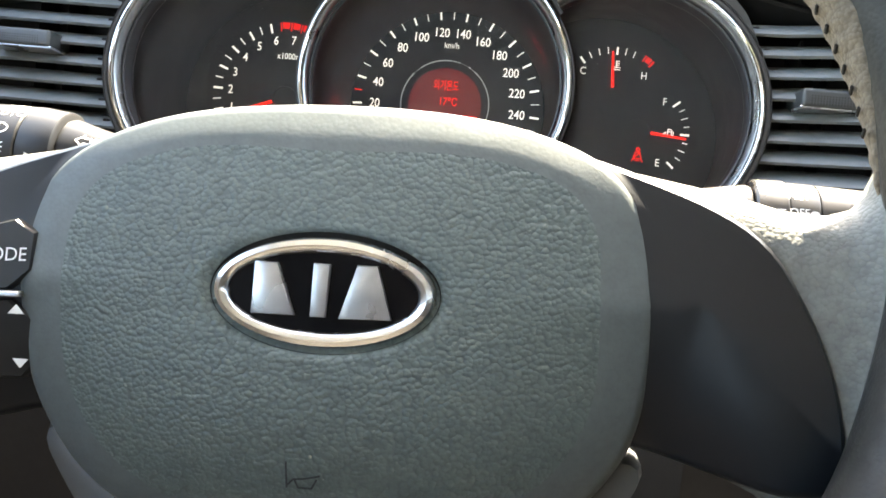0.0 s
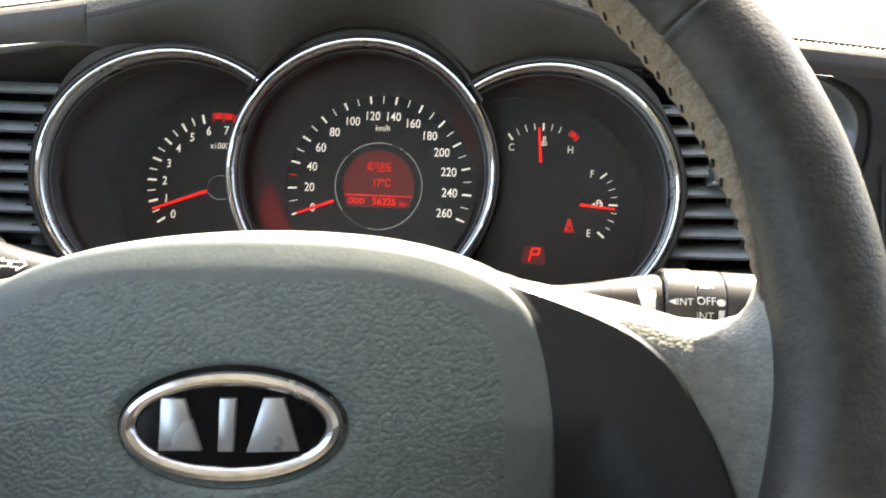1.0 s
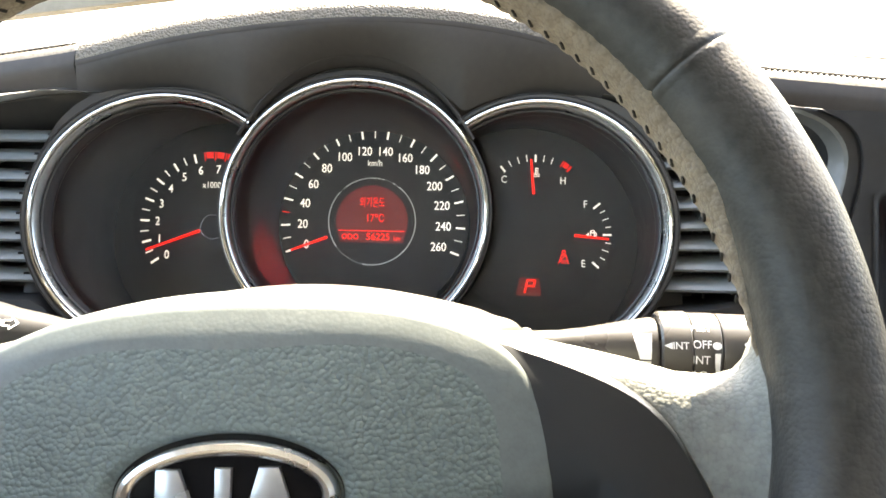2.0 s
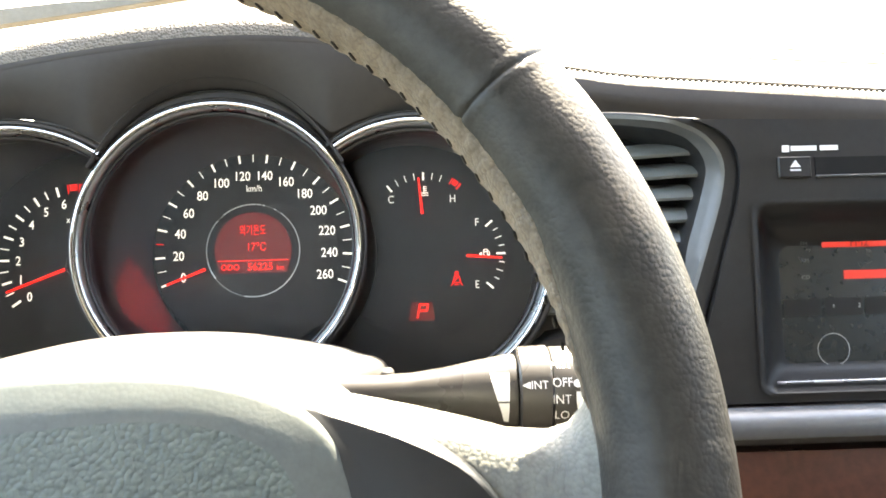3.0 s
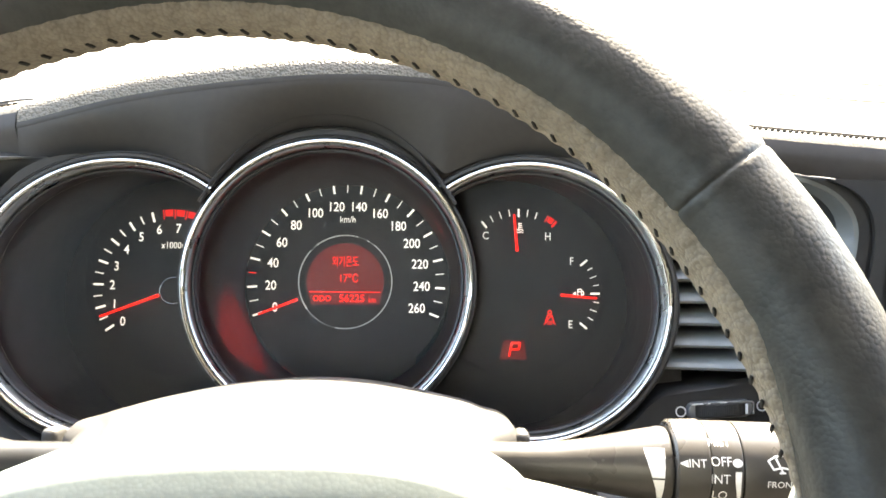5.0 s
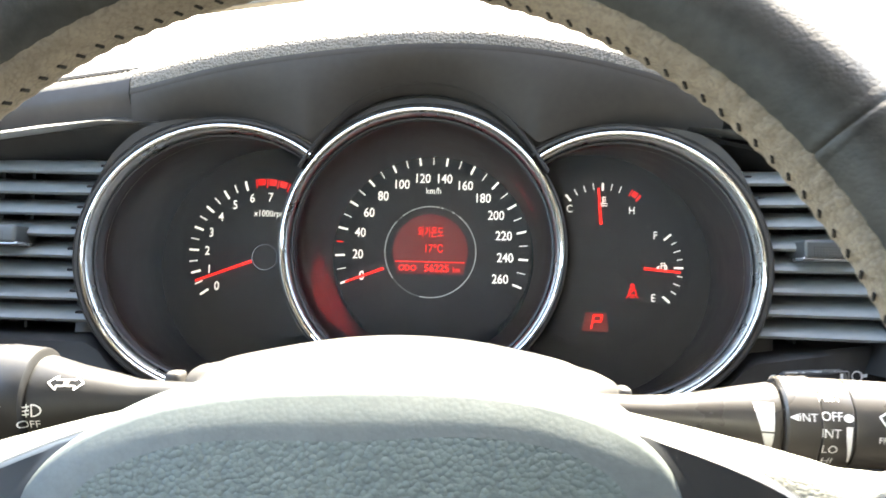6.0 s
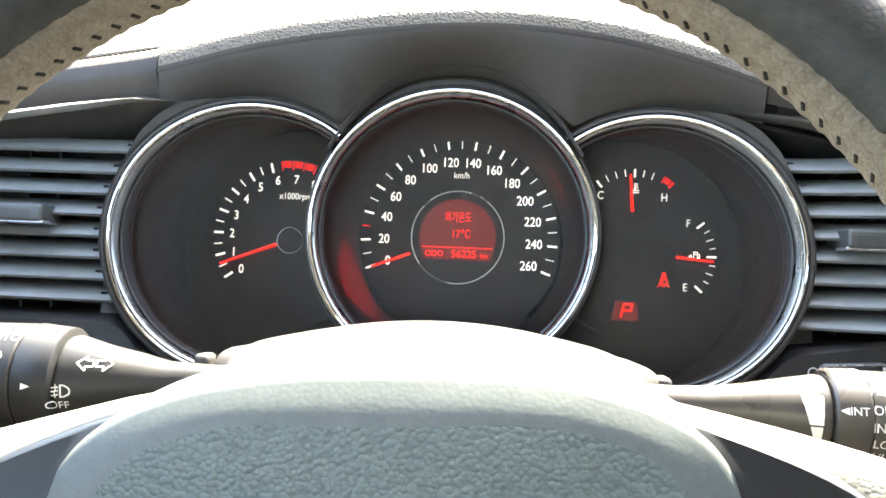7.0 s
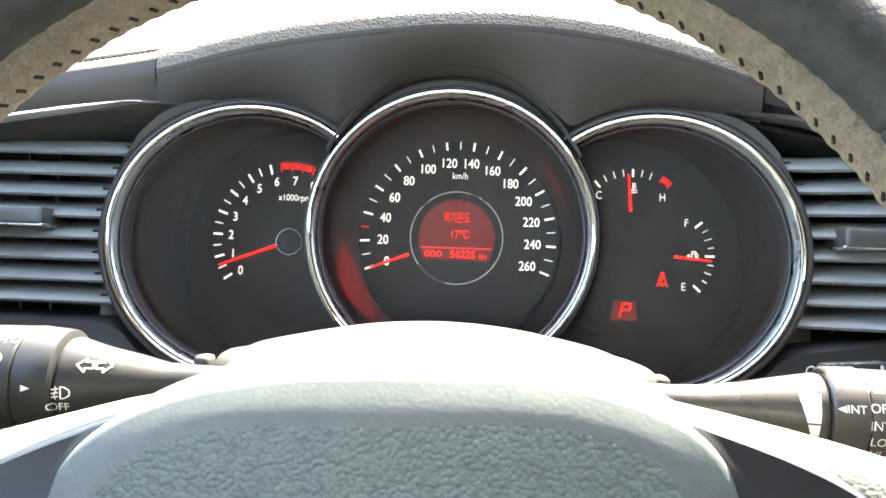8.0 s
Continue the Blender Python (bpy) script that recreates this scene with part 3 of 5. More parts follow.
def needle(cx, cz, angle, r0, r1, y, parent):
    a = radians(angle)
    c, s = math.cos(a), math.sin(a)
    poly = [(cx + r * c - w * s, cz + r * s + w * c) for r, w in ((r0, -0.0010), (r1, -0.00065), (r1, 0.00065), (r0, 0.0010))]
    part("needle", prism(poly, y - 0.0045, y - 0.0030, 0.0003, 1), RED, parent, "red pointer needle")


def thin_ring(cx, cz, r, w, y, mat, parent, name):
    part(name, lathe([(r - w / 2, y - 0.0002), (r - w / 2, y - 0.0009), (r + w / 2, y - 0.0009), (r + w / 2, y - 0.0002)], cx, cz, 96), mat, parent)


# speedometer
SPEED = (-0.0005, -0.0020)
for i in range(27):
    a = 200.6 - i * 221.2 / 26
    if i == 3:
        tick(*SPEED, a, 0.0645, 0.0700, 0.0006, 0.0, RED, face_mid)
    elif i % 2 == 0:
        tick(*SPEED, a, 0.0635, 0.0705, 0.0014, 0.0, PRINT, face_mid)
    else:
        tick(*SPEED, a, 0.0638, 0.0700, 0.0006, 0.0, PRINT, face_mid)
for i in range(14):
    a = radians(200.6 - i * 221.2 / 13)
    numeral(str(20 * i), SPEED[0] + 0.0538 * math.cos(a), SPEED[1] + 0.0538 * math.sin(a), 0.0094, 0.0, face_mid, bold=0.00008)
numeral("km/h", 0.0, 0.0423, 0.0066, 0.0, face_mid, name="lettering")
needle(*SPEED, 201.0, 0.0365, 0.0660, 0.0, face_mid)
thin_ring(-0.0012, -0.0022, 0.0332, 0.0008, 0.0, SILVER, face_mid, "display_ring")
display = part("display", prism([(x, max(z, -0.0185)) for x, z in oval(-0.0012, -0.0022, 0.0275, 0.0275, 80)], -0.0006, 0.001), REDFIELD, face_mid, "dark red lit display")
numeral("외기온도", -0.0012, 0.0118, 0.0085, -0.0005, display, RED, 0.62, "lettering")
numeral("17℃", 0.0012, 0.0000, 0.0083, -0.0005, display, RED, 0.8, "lettering")
numeral("ODO", -0.0175, -0.0143, 0.0058, -0.0005, display, RED, 0.95, "lettering", 0.0001)
numeral("56225", 0.0038, -0.0142, 0.0074, -0.0005, display, RED, 1.0, "lettering", 0.0001)
numeral("km", 0.0182, -0.0150, 0.0056, -0.0005, display, RED, 0.8, "lettering")
part("line", block(-0.0265, 0.0240, -0.0012, -0.0008, -0.0098, -0.0092), RED, display)
part("odometer_band", block(-0.0255, 0.0235, -0.0010, -0.0007, -0.0182, -0.0105), REDFIELD, display)

# tachometer
TACH, HUB = (-0.1220, -0.0071), (-0.1207, -0.0096)
for i in range(13):
    a = 214.4 - i * 9.025
    major = i % 2 == 0
    tick(*TACH, a, 0.0475 if major else 0.0485, 0.0545, 0.0015 if major else 0.0008, -0.0085, PRINT, faces[-1])
for i in range(9):
    a = radians(216.5 - i * 18.85)
    numeral(str(i), TACH[0] + 0.0411 * math.cos(a), TACH[1] + 0.0411 * math.sin(a), 0.0090, -0.0085, faces[-1], bold=0.00008)
for a0, w in ((98.1, 0.8), (96.3, 5.9), (89.2, 1.0), (87.3, 5.9), (80.2, 0.8), (78.4, 5.9), (71.3, 1.0)):
    quad = [(TACH[0] + r * math.cos(radians(a)), TACH[1] + r * math.sin(radians(a))) for r, a in ((0.0500 if w > 3 else 0.0480, a0), (0.0546, a0), (0.0546, a0 - w), (0.0500 if w > 3 else 0.0480, a0 - w))]
    part("red_zone", prism(quad, -0.0090, -0.0086), REDZONE, faces[-1], smooth=0)
numeral("x1000rpm", -0.1180, 0.0220, 0.0066, -0.0085, faces[-1], name="lettering")
thin_ring(*HUB, 0.0092, 0.0003, -0.0085, DARKCHROME, faces[-1], "hub_ring")
needle(*HUB, 200.5, 0.0095, 0.0525, -0.0085, faces[-1])

# temperature and fuel
TEMP, FUEL = (0.1216, 0.0095), (0.1421, -0.0095)
for i, a in enumerate((129, 119, 109, 99.3, 89.4, 80, 70.6)):
    major = i in (0, 4)
    tick(*TEMP, a, 0.0355 if major else 0.0362, 0.0412, 0.0014 if major else 0.0006, -0.0032, PRINT, faces[1])
for a0, w in ((60.0, 1.2), (57.8, 5.6), (51.0, 2.2)):
    quad = [(TEMP[0] + r * math.cos(radians(a)), TEMP[1] + r * math.sin(radians(a))) for r, a in ((0.0372 if w < 5 else 0.0385, a0), (0.0425, a0), (0.0425, a0 - w), (0.0372 if w < 5 else 0.0385, a0 - w))]
    part("red_zone", prism(quad, -0.0037, -0.0033), REDZONE, faces[1], smooth=0)
numeral("C", 0.0985, 0.0312, 0.0078, -0.0032, faces[1])
numeral("H", 0.1428, 0.0309, 0.0078, -0.0032, faces[1])
for i, a in enumerate((40, 30, 20, 10, 0.5, -9.5, -19.5, -29.5, -41)):
    major = i in (0, 4, 8)
    tick(*FUEL, a, 0.0310 if major else (0.0325 if i % 2 == 0 else 0.0335), 0.0375, 0.0014 if major else 0.0006, -0.0032, PRINT, faces[1])
numeral("F", 0.1597, 0.0134, 0.0078, -0.0032, faces[1])
numeral("E", 0.1587, -0.0313, 0.0078, -0.0032, faces[1])
thin_ring(*TEMP, 0.0095, 0.0004, -0.0032, BLACK, faces[1], "hub_ring")
thin_ring(*FUEL, 0.0090, 0.0004, -0.0032, BLACK, faces[1], "hub_ring")
needle(*TEMP, 94.8, 0.0108, 0.0370, -0.0032, faces[1])
needle(*FUEL, -5.0, 0.0095, 0.0350, -0.0032, faces[1])


def drawn(name, lines, width, x, z, y, mat, parent):
    part(name, flat(strokes(lines, width), on_face(x, z, y)), mat, parent, smooth=0)


K = 0.001
drawn("thermometer_mark", [[(0, 4 * K), (0, -1 * K)], [(0, 3.6 * K), (2 * K, 3.6 * K)], [(0, 2.2 * K), (2 * K, 2.2 * K)], [(0, 0.8 * K), (2 * K, 0.8 * K)],
                           [(-3 * K, -1.2 * K), (-1.5 * K, -0.6 * K), (0, -1.2 * K), (1.5 * K, -0.6 * K), (3 * K, -1.2 * K)], [(-3 * K, -2.8 * K), (-1.5 * K, -2.2 * K), (0, -2.8 * K), (1.5 * K, -2.2 * K), (3 * K, -2.8 * K)]],
      0.6 * K, 0.1222, 0.0366, -0.0037, PRINT, faces[1])
drawn("fuel_pump_mark", [[(-1.4 * K, -2.4 * K), (-1.4 * K, 2.4 * K), (1.2 * K, 2.4 * K), (1.2 * K, -2.4 * K), (-1.4 * K, -2.4 * K)], [(-1.0 * K, 0.8 * K), (0.9 * K, 0.8 * K)],
                         [(1.2 * K, 1.5 * K), (2.6 * K, 0.6 * K), (2.6 * K, -1.6 * K), (1.5 * K, -1.6 * K)], [(-4.6 * K, -0.8 * K), (-3.0 * K, 0.3 * K), (-3.0 * K, -1.9 * K), (-4.6 * K, -0.8 * K)]],
      0.6 * K, 0.1655, -0.0086, -0.0037, PRINT, faces[1])
belt = [[(1.1 * math.cos(2 * math.pi * i / 10), 3.2 + 1.1 * math.sin(2 * math.pi * i / 10)) for i in range(11)], [(-1.4, 1.4), (1.4, 1.4), (2.5, -2.6), (-2.5, -2.6), (-1.4, 1.4)], [(-2.2, -2.2), (1.3, 1.2)], [(-3.6, -4.4), (-2.4, -3.0)], [(3.6, -4.4), (2.4, -3.0)], [(-1.2, -3.9), (1.2, -3.9)]]
drawn("seat_belt_lamp", [[(u * 1.15 * K, v * 1.15 * K) for u, v in line] for line in belt], 0.55 * K, 0.1441, -0.0264, -0.0037, RED, faces[1])
part("gear_window", prism([(0.1088, -0.0560), (0.1278, -0.0560), (0.1262, -0.0425), (0.1114, -0.0425)][::-1], -0.0036, -0.0028), DIMRED, faces[1])
drawn("gear_letter", [[(-3.4 * K, -4.6 * K), (-1.6 * K, 4.6 * K), (4.2 * K, 4.6 * K), (3.4 * K, 0.2 * K), (-2.5 * K, 0.2 * K)]], 1.3 * K, 0.1188, -0.0490, -0.0042, RED, faces[1])

# ---- the air vents ----
def swing(x):
    """The right vent turns towards the driver as it runs out."""
    return -0.024 * min(1.0, max(0.0, (x - 0.195) / 0.070))


def slat_mesh(x0, x1, z):
    """One louvre: a blade that drops towards the front, with a rounded front edge."""
    prof = [(y + 0.0095, zz) for y, zz in ((-0.1240, z - 0.0014), (-0.1254, z + 0.0000), (-0.1246, z + 0.0016), (-0.1195, z + 0.0055), (-0.1140, z + 0.0080), (-0.106, z + 0.0098), (-0.092, z + 0.0108), (-0.092, z + 0.0096), (-0.1090, z + 0.0070), (-0.1165, z + 0.0040))]
    rows = [[(x, y + swing(x), zz) for y, zz in prof] for x in span(x0, x1, 0.02)]
    bm = sheet(rows, close_u=True)
    bmesh.ops.holes_fill(bm, edges=[e for e in bm.edges if e.is_boundary], sides=12)
    return bm


def ring_edge(z, grow=0.0062):
    r = R_SIDE + grow
    d = z - SIDE_Z
    return SIDE + math.sqrt(max(0.0, r * r - d * d)) if abs(d) < r else SIDE


def vent(side, slats, tab_x0, tab_x1, tab_z, end):
    v = thing("air_vent", (side * 0.23, -0.10, -0.06), "dark grey air vent with level louvres and a thumb tab", "air vent", "dashboard air vents", move=(0, -0.010, 0))
    back = [(side * (end(-0.05) + 0.012), -0.064)] + [(side * ring_edge(z, 0.004), z) for z in span(-0.064, 0.050, 0.006)] + [(side * (end(0.04) + 0.012), 0.048)]
    part("duct", prism(back if side > 0 else back[::-1], -0.072, -0.060), WELL, v, "black duct behind the louvres")
    for z in slats:
        xs = sorted((side * (ring_edge(z) - 0.003), side * end(z)))
        part("louvre", slat_mesh(*xs, z), SLAT, v, smooth=30)
        s = side * (ring_edge(z + 0.004) + 0.0050)
        part("pivot", block(s - 0.0022, s + 0.0022, -0.1130, -0.095, z + 0.0022, z + 0.0048, 0.0004, 1), THREAD, v)
    for x in ((tab_x0 * 0.75 + tab_x1 * 0.25), (tab_x0 * 0.25 + tab_x1 * 0.75)):
        part("fin", block(side * x - 0.0008, side * x + 0.0008, -0.095, -0.070, -0.062, 0.046), BLACK, v)
    x0, x1 = sorted((side * tab_x0, side * tab_x1))
    tab = part("tab", block(x0, x1, -0.1275 + swing(x0), -0.104, tab_z - 0.0055, tab_z + 0.0050, 0.0022, 3), TAB, v, "dark thumb tab with a dotted grip")
    rim = rounded(x0 - 0.0005, x1 + 0.0005, tab_z - 0.0064, tab_z - 0.0046, 0.0008, 3)
    part("tab_edge", prism(rim, -0.1265 + swing(x0), -0.106, 0.0005, 1), SILVER, tab, "bright edge under the tab")
    bm = bmesh.new()
    cols = int((x1 - x0 - 0.010) / 0.0016)
    for i in range(cols):
        for j in range(4):
            c = Vector((x0 + 0.005 + i * 0.0016, -0.1276 + swing(x0), tab_z - 0.0035 + j * 0.0014))
            bm.faces.new([bm.verts.new(c + Vector((0.0004 * a, 0, 0.0004 * b))) for a, b in ((-1, -1), (1, -1), (1, 1), (-1, 1))])
    tagged(part("grip_dots", bm, WELL, tab, smooth=0), kind="stuff")
    return v


left_slats = [0.0326 - 0.01235 * i for i in range(8)]
right_slats = [0.0340 - 0.01215 * i for i in range(8)]
vent(-1, left_slats, 0.2300, 0.2680, -0.0055, lambda z: 0.335)
right_end = lambda z: between(z, [(-0.07, 0.2610), (-0.03, 0.2715), (0.02, 0.2830), (0.05, 0.2860)])
vent(1, right_slats, 0.2100, 0.2450, -0.0030, right_end)

# the frame round the right vent
rows = []
outer = smooth_path([(0.152, 0.0645), (0.1767, 0.0620), (0.2015, 0.0592), (0.2300, 0.0535), (0.2490, 0.0475), (0.2670, 0.0400), (0.2765, 0.0265), (0.2750, 0.0100), (0.2685, -0.0100), (0.2610, -0.0320), (0.2550, -0.0495), (0.2480, -0.0700)])
for i, (x, z) in enumerate(outer):
    a, b = outer[max(0, i - 1)], outer[min(len(outer) - 1, i + 1)]
    t = Vector((b[0] - a[0], 0, b[1] - a[1])).normalized()
    n = Vector((-t.z, 0, t.x))
    q = Vector((x, 0, z))
    k = min(1, max(0, (x - 0.20) / 0.05))
    w = min(1, max(0.06, (x - 0.152) / 0.055)) if i < len(outer) // 2 else 1
    b2 = min(1.0, max(0.28, (i / len(outer) - 0.34) / 0.12))
    p = (0.0024 + 0.0040 * min(1.0, max(0.0, (i / len(outer) - 0.42) / 0.2))) * min(1.0, max(0.12, (z + 0.060) / 0.04))
    rows.append([tuple(q + n * o + Vector((0, y - 0.039 * k, 0))) for o, y in ((-(p + 0.0015) * w, -0.080), (-p * w, -0.1130), (-0.6 * p * w, -0.1170), (-0.0010 * w, -0.1225), (0.0010 * w, -0.1235), (0.0030 * w * b2, -0.1236), (0.0060 * w * b2, -0.1237), (0.0086 * w * b2, -0.1232), (0.0097 * w * b2, -0.1220), (0.0098 * w * b2, -0.085))])
part("vent_frame", sheet([r[4:] for r in rows]), SATIN, dash, "satin dark frame with a rounded corner")
part("vent_chamfer", sheet([r[1:5] for r in rows]), FRAMEGREY, dash, "pale grey chamfer round the vent")
part("vent_throat", sheet([r[:2] for r in rows]), BLACK, dash)

# thumb wheel on the panel under the right vent
wheel_ctl = thing("vent_thumbwheel", (0.235, -0.12, -0.088), "ribbed black thumbwheel between two printed circles on the dark panel", "thumbwheel", move=(0.0010, -0.009, 0.0004))
slant = lambda x: (x - 0.2170) * 0.07
oblong = [(x, z + slant(x)) for x, z in rounded(0.1998, 0.2342, -0.0780, -0.0690, 0.0034)]
part("bezel", prism(oblong, -0.1268, -0.1195, 0.0012), BAND, wheel_ctl, "rounded satin surround")
rows = []
for i in range(73):
    a = -0.9 + 1.8 * i / 72
    r = 0.0150 + (0.0003 if i % 2 else 0)
    x = 0.2170 + 0.0160 * math.sin(a) / math.sin(0.9)
    rows.append([(x, -0.1165 - r * math.cos(a) + 0.0009 + dy, z + slant(x)) for z, dy in ((-0.0772, 0.0012), (-0.0764, 0), (-0.0706, 0), (-0.0698, 0.0012))])
part("ribbed_wheel", sheet(rows), BLACK, wheel_ctl, "ribbed gloss black wheel")
edge = [(x, z + slant(x)) for x, z in ((0.2008, -0.0700), (0.2330, -0.0700), (0.2338, -0.0706), (0.2338, -0.0766), (0.2344, -0.0766), (0.2344, -0.0702), (0.2332, -0.0692), (0.2008, -0.0692))]
part("bright_edge", prism(edge, -0.1290, -0.1250, 0.0002, 1), SILVER, wheel_ctl, "bright upper edge")
part("pointer", block(0.2300, 0.2308, -0.1292, -0.1255, -0.0752, -0.0700), INK, wheel_ctl)
circle = [(2.6 * K * math.cos(2 * math.pi * i / 24), 2.6 * K * math.sin(2 * math.pi * i / 24)) for i in range(25)]
part("closed_mark", flat(strokes([circle], 0.7 * K), on_face(0.1963, -0.0751, -0.1238)), INK, wheel_ctl, smooth=0)
part("open_mark", flat(strokes([circle, [(2.0 * K, -0.3 * K), (5.2 * K, 0.2 * K)], [(2.0 * K, 0.6 * K), (5.2 * K, 1.1 * K)]], 0.8 * K), on_face(0.2400, -0.0714, -0.1250)), INK, wheel_ctl, smooth=0)

# ---- the centre stack ----
SY = -0.165
stack = thing("stereo_unit", (0.37, -0.14, -0.10), "dark satin car stereo with recessed screen and disc slot", "car stereo", move=(0.0015, -0.008, 0))
plate = [(0.4760, 0.0415), (0.4800, -0.0990)] + smooth_path([(0.2515, -0.0990), (0.2590, -0.0680), (0.2645, -0.0520), (0.2697, -0.0322), (0.2754, -0.0144), (0.2808, 0.0040), (0.2828, 0.0193), (0.2806, 0.0330), (0.2725, 0.0415), (0.2590, 0.0470)])
hole = rounded(0.2870, 0.4560, -0.0950, 0.0035, 0.006)


def holed(poly, inner, y0, y1):
    """A plate with an opening through it."""
    bm = bmesh.new()
    loops = []
    for pts in (poly, inner):
        loops.append([bm.verts.new((x, y0, z)) for x, z in pts])
    for loop in loops:
        for a, b in zip(loop, loop[1:] + loop[:1]):
            bm.edges.new((a, b))
    bmesh.ops.triangle_fill(bm, edges=bm.edges[:], use_beauty=True)
    geom = bmesh.ops.extrude_face_region(bm, geom=bm.faces[:])
    bmesh.ops.translate(bm, verts=[g for g in geom["geom"] if isinstance(g, bmesh.types.BMVert)], vec=(0, y1 - y0, 0))
    return bm


part("faceplate", holed(plate, hole, SY, SY + 0.012), SATIN, stack, "dark satin faceplate")
rows = []
for o, y in ((-0.0006, SY - 0.0012), (0.0012, SY - 0.0014), (0.0030, SY - 0.0002), (0.0070, SY + 0.009), (0.0150, SY + 0.018), (0.0215, SY + 0.0208), (0.0225, SY + 0.0209)):
    rows.append([(x, y, z) for x, z in rounded(0.2870 + o, 0.4560 - o, -0.0950 + o * 0.62, 0.0035 - o, 0.006)])
part("screen_bezel", sheet(rows, close_u=True), BLACK, stack, "black stepped bezel")
screen = part("screen", prism(rounded(0.2985, 0.4420, -0.0868, -0.0085, 0.001), SY + 0.021, SY + 0.025), SCREEN, stack, "dim blue-grey lit screen")
ZS = SY + 0.0206
part("bottom_rail", block(0.2985, 0.4420, SY + 0.004, SY + 0.007, -0.0902, -0.0888, 0.0004, 1), SILVER, stack)
part("title_bar", block(0.3330, 0.4330, ZS - 0.0002, ZS, -0.0200, -0.0155), REDTEXT, screen, "red title bar")
numeral("FM2", 0.3530, -0.0178, 0.0060, ZS - 0.0002, screen, BLACK, 1.0, "lettering")
numeral("14.8", 0.3245, -0.0105, 0.0036, ZS, screen, INK, 1.2, "lettering")
for body, z in (("FM", -0.0178), ("AM", -0.0268), ("CD", -0.0358)):
    numeral(body, 0.3230, z, 0.0030, ZS, screen, SLAT, 1.1, "lettering")
part("status_bar", block(0.3440, 0.3720, ZS - 0.0002, ZS, -0.0372, -0.0325), REDTEXT, screen, "dim red status bar")
part("source_pill", flat(strokes([rounded(-0.011, 0.011, -0.0024, 0.0024, 0.002) + [(0.011, 0.0004)]], 0.0005), on_face(0.3520, -0.0108, ZS - 0.0002)), INK, screen, smooth=0)
part("touch_circle", flat(strokes([[(0.0085 * math.cos(2 * math.pi * i / 48), 0.0085 * math.sin(2 * math.pi * i / 48)) for i in range(49)]], 0.0005), on_face(0.3360, -0.0745, ZS - 0.0002)), SILVER, screen, smooth=0)
for x in (0.3105, 0.3325, 0.3545):
    part("preset_key", prism(rounded(x, x + 0.0205, -0.0565, -0.0470, 0.0012, 3), ZS - 0.0002, ZS), BLACK, screen)
numeral("1", 0.3370, -0.0515, 0.0032, ZS - 0.0004, screen, INK, 1.0)
numeral("2", 0.3510, -0.0515, 0.0032, ZS - 0.0004, screen, INK, 1.0)
part("eject_key", prism(rounded(0.3020, 0.3190, 0.0150, 0.0260, 0.001, 3), SY - 0.0015, SY + 0.004, 0.0006, 1), BLACK, stack, "small eject key")
part("eject_mark", flat([[(-0.0028, 0.0), (0.0, 0.0036), (0.0, 0.0036), (0.0028, 0.0)][:2] + [(0.0002, 0.0036), (0.0028, 0.0)], [(-0.0028, -0.0010), (-0.0028, -0.0020), (0.0028, -0.0020), (0.0028, -0.0010)]], on_face(0.3105, 0.0204, SY - 0.0018)), INK, stack, smooth=0)
part("disc_slot", block(0.3215, 0.4420, SY - 0.0004, SY + 0.004, 0.0165, 0.0255), DUCT, stack, "black disc slot")
part("slot_lip", block(0.3215, 0.4420, SY - 0.0012, SY + 0.002, 0.0150, 0.0163, 0.0004, 1), TAB, stack)
bars = [[(0.3045 + dx, z0), (0.3045 + dx, z1), (0.3045 + dx + w, z1), (0.3045 + dx + w, z0)] for dx, w, z0, z1 in ((0.0, 0.0038, 0.0284, 0.0320), (0.0046, 0.0135, 0.0290, 0.0316), (0.0198, 0.0095, 0.0290, 0.0316))]
part("printed_bars", flat(bars, lambda u, v: Vector((u, SY - 0.0006, v))), INK, stack, smooth=0)

rows = [[(x, y + 0.00, z) for y, z in ((SY + 0.012, -0.0995), (SY - 0.001, -0.1010), (SY - 0.006, -0.1045), (SY - 0.0085, -0.1100), (SY - 0.007, -0.1155), (SY - 0.001, -0.1195), (SY + 0.012, -0.1210))] for x in span(0.2400, 0.56, 0.02)]
part("silver_band", sheet(rows), BAND, dash, "satin silver band under the stereo")
rows = [[(x, y, z) for y, z in ((SY + 0.01, -0.1215), (SY - 0.003, -0.1225), (SY - 0.006, -0.135), (SY - 0.010, -0.20), (SY - 0.02, -0.30), (SY - 0.01, -0.46))] for x in span(0.2450, 0.56, 0.02)]
part("console_front", sheet(rows), WOOD, dash, "dark brown trim panel")
rows = [[(x, y, z) for y, z in ((-0.11, 0.060), (-0.125, 0.05), (-0.13, -0.05), (-0.12, -0.2), (-0.10, -0.46))] for x in (0.48, 0.8, 1.12)]
part("passenger_front", sheet(rows), BLACK, dash)
part("stack_shelf", sheet([[(x, SY + 0.004, 0.0470 - 0.03 * (x - 0.29)), (x, -0.104, 0.0470 - 0.03 * (x - 0.29))] for x in span(0.268, 0.482, 0.02)]), SATIN, dash)


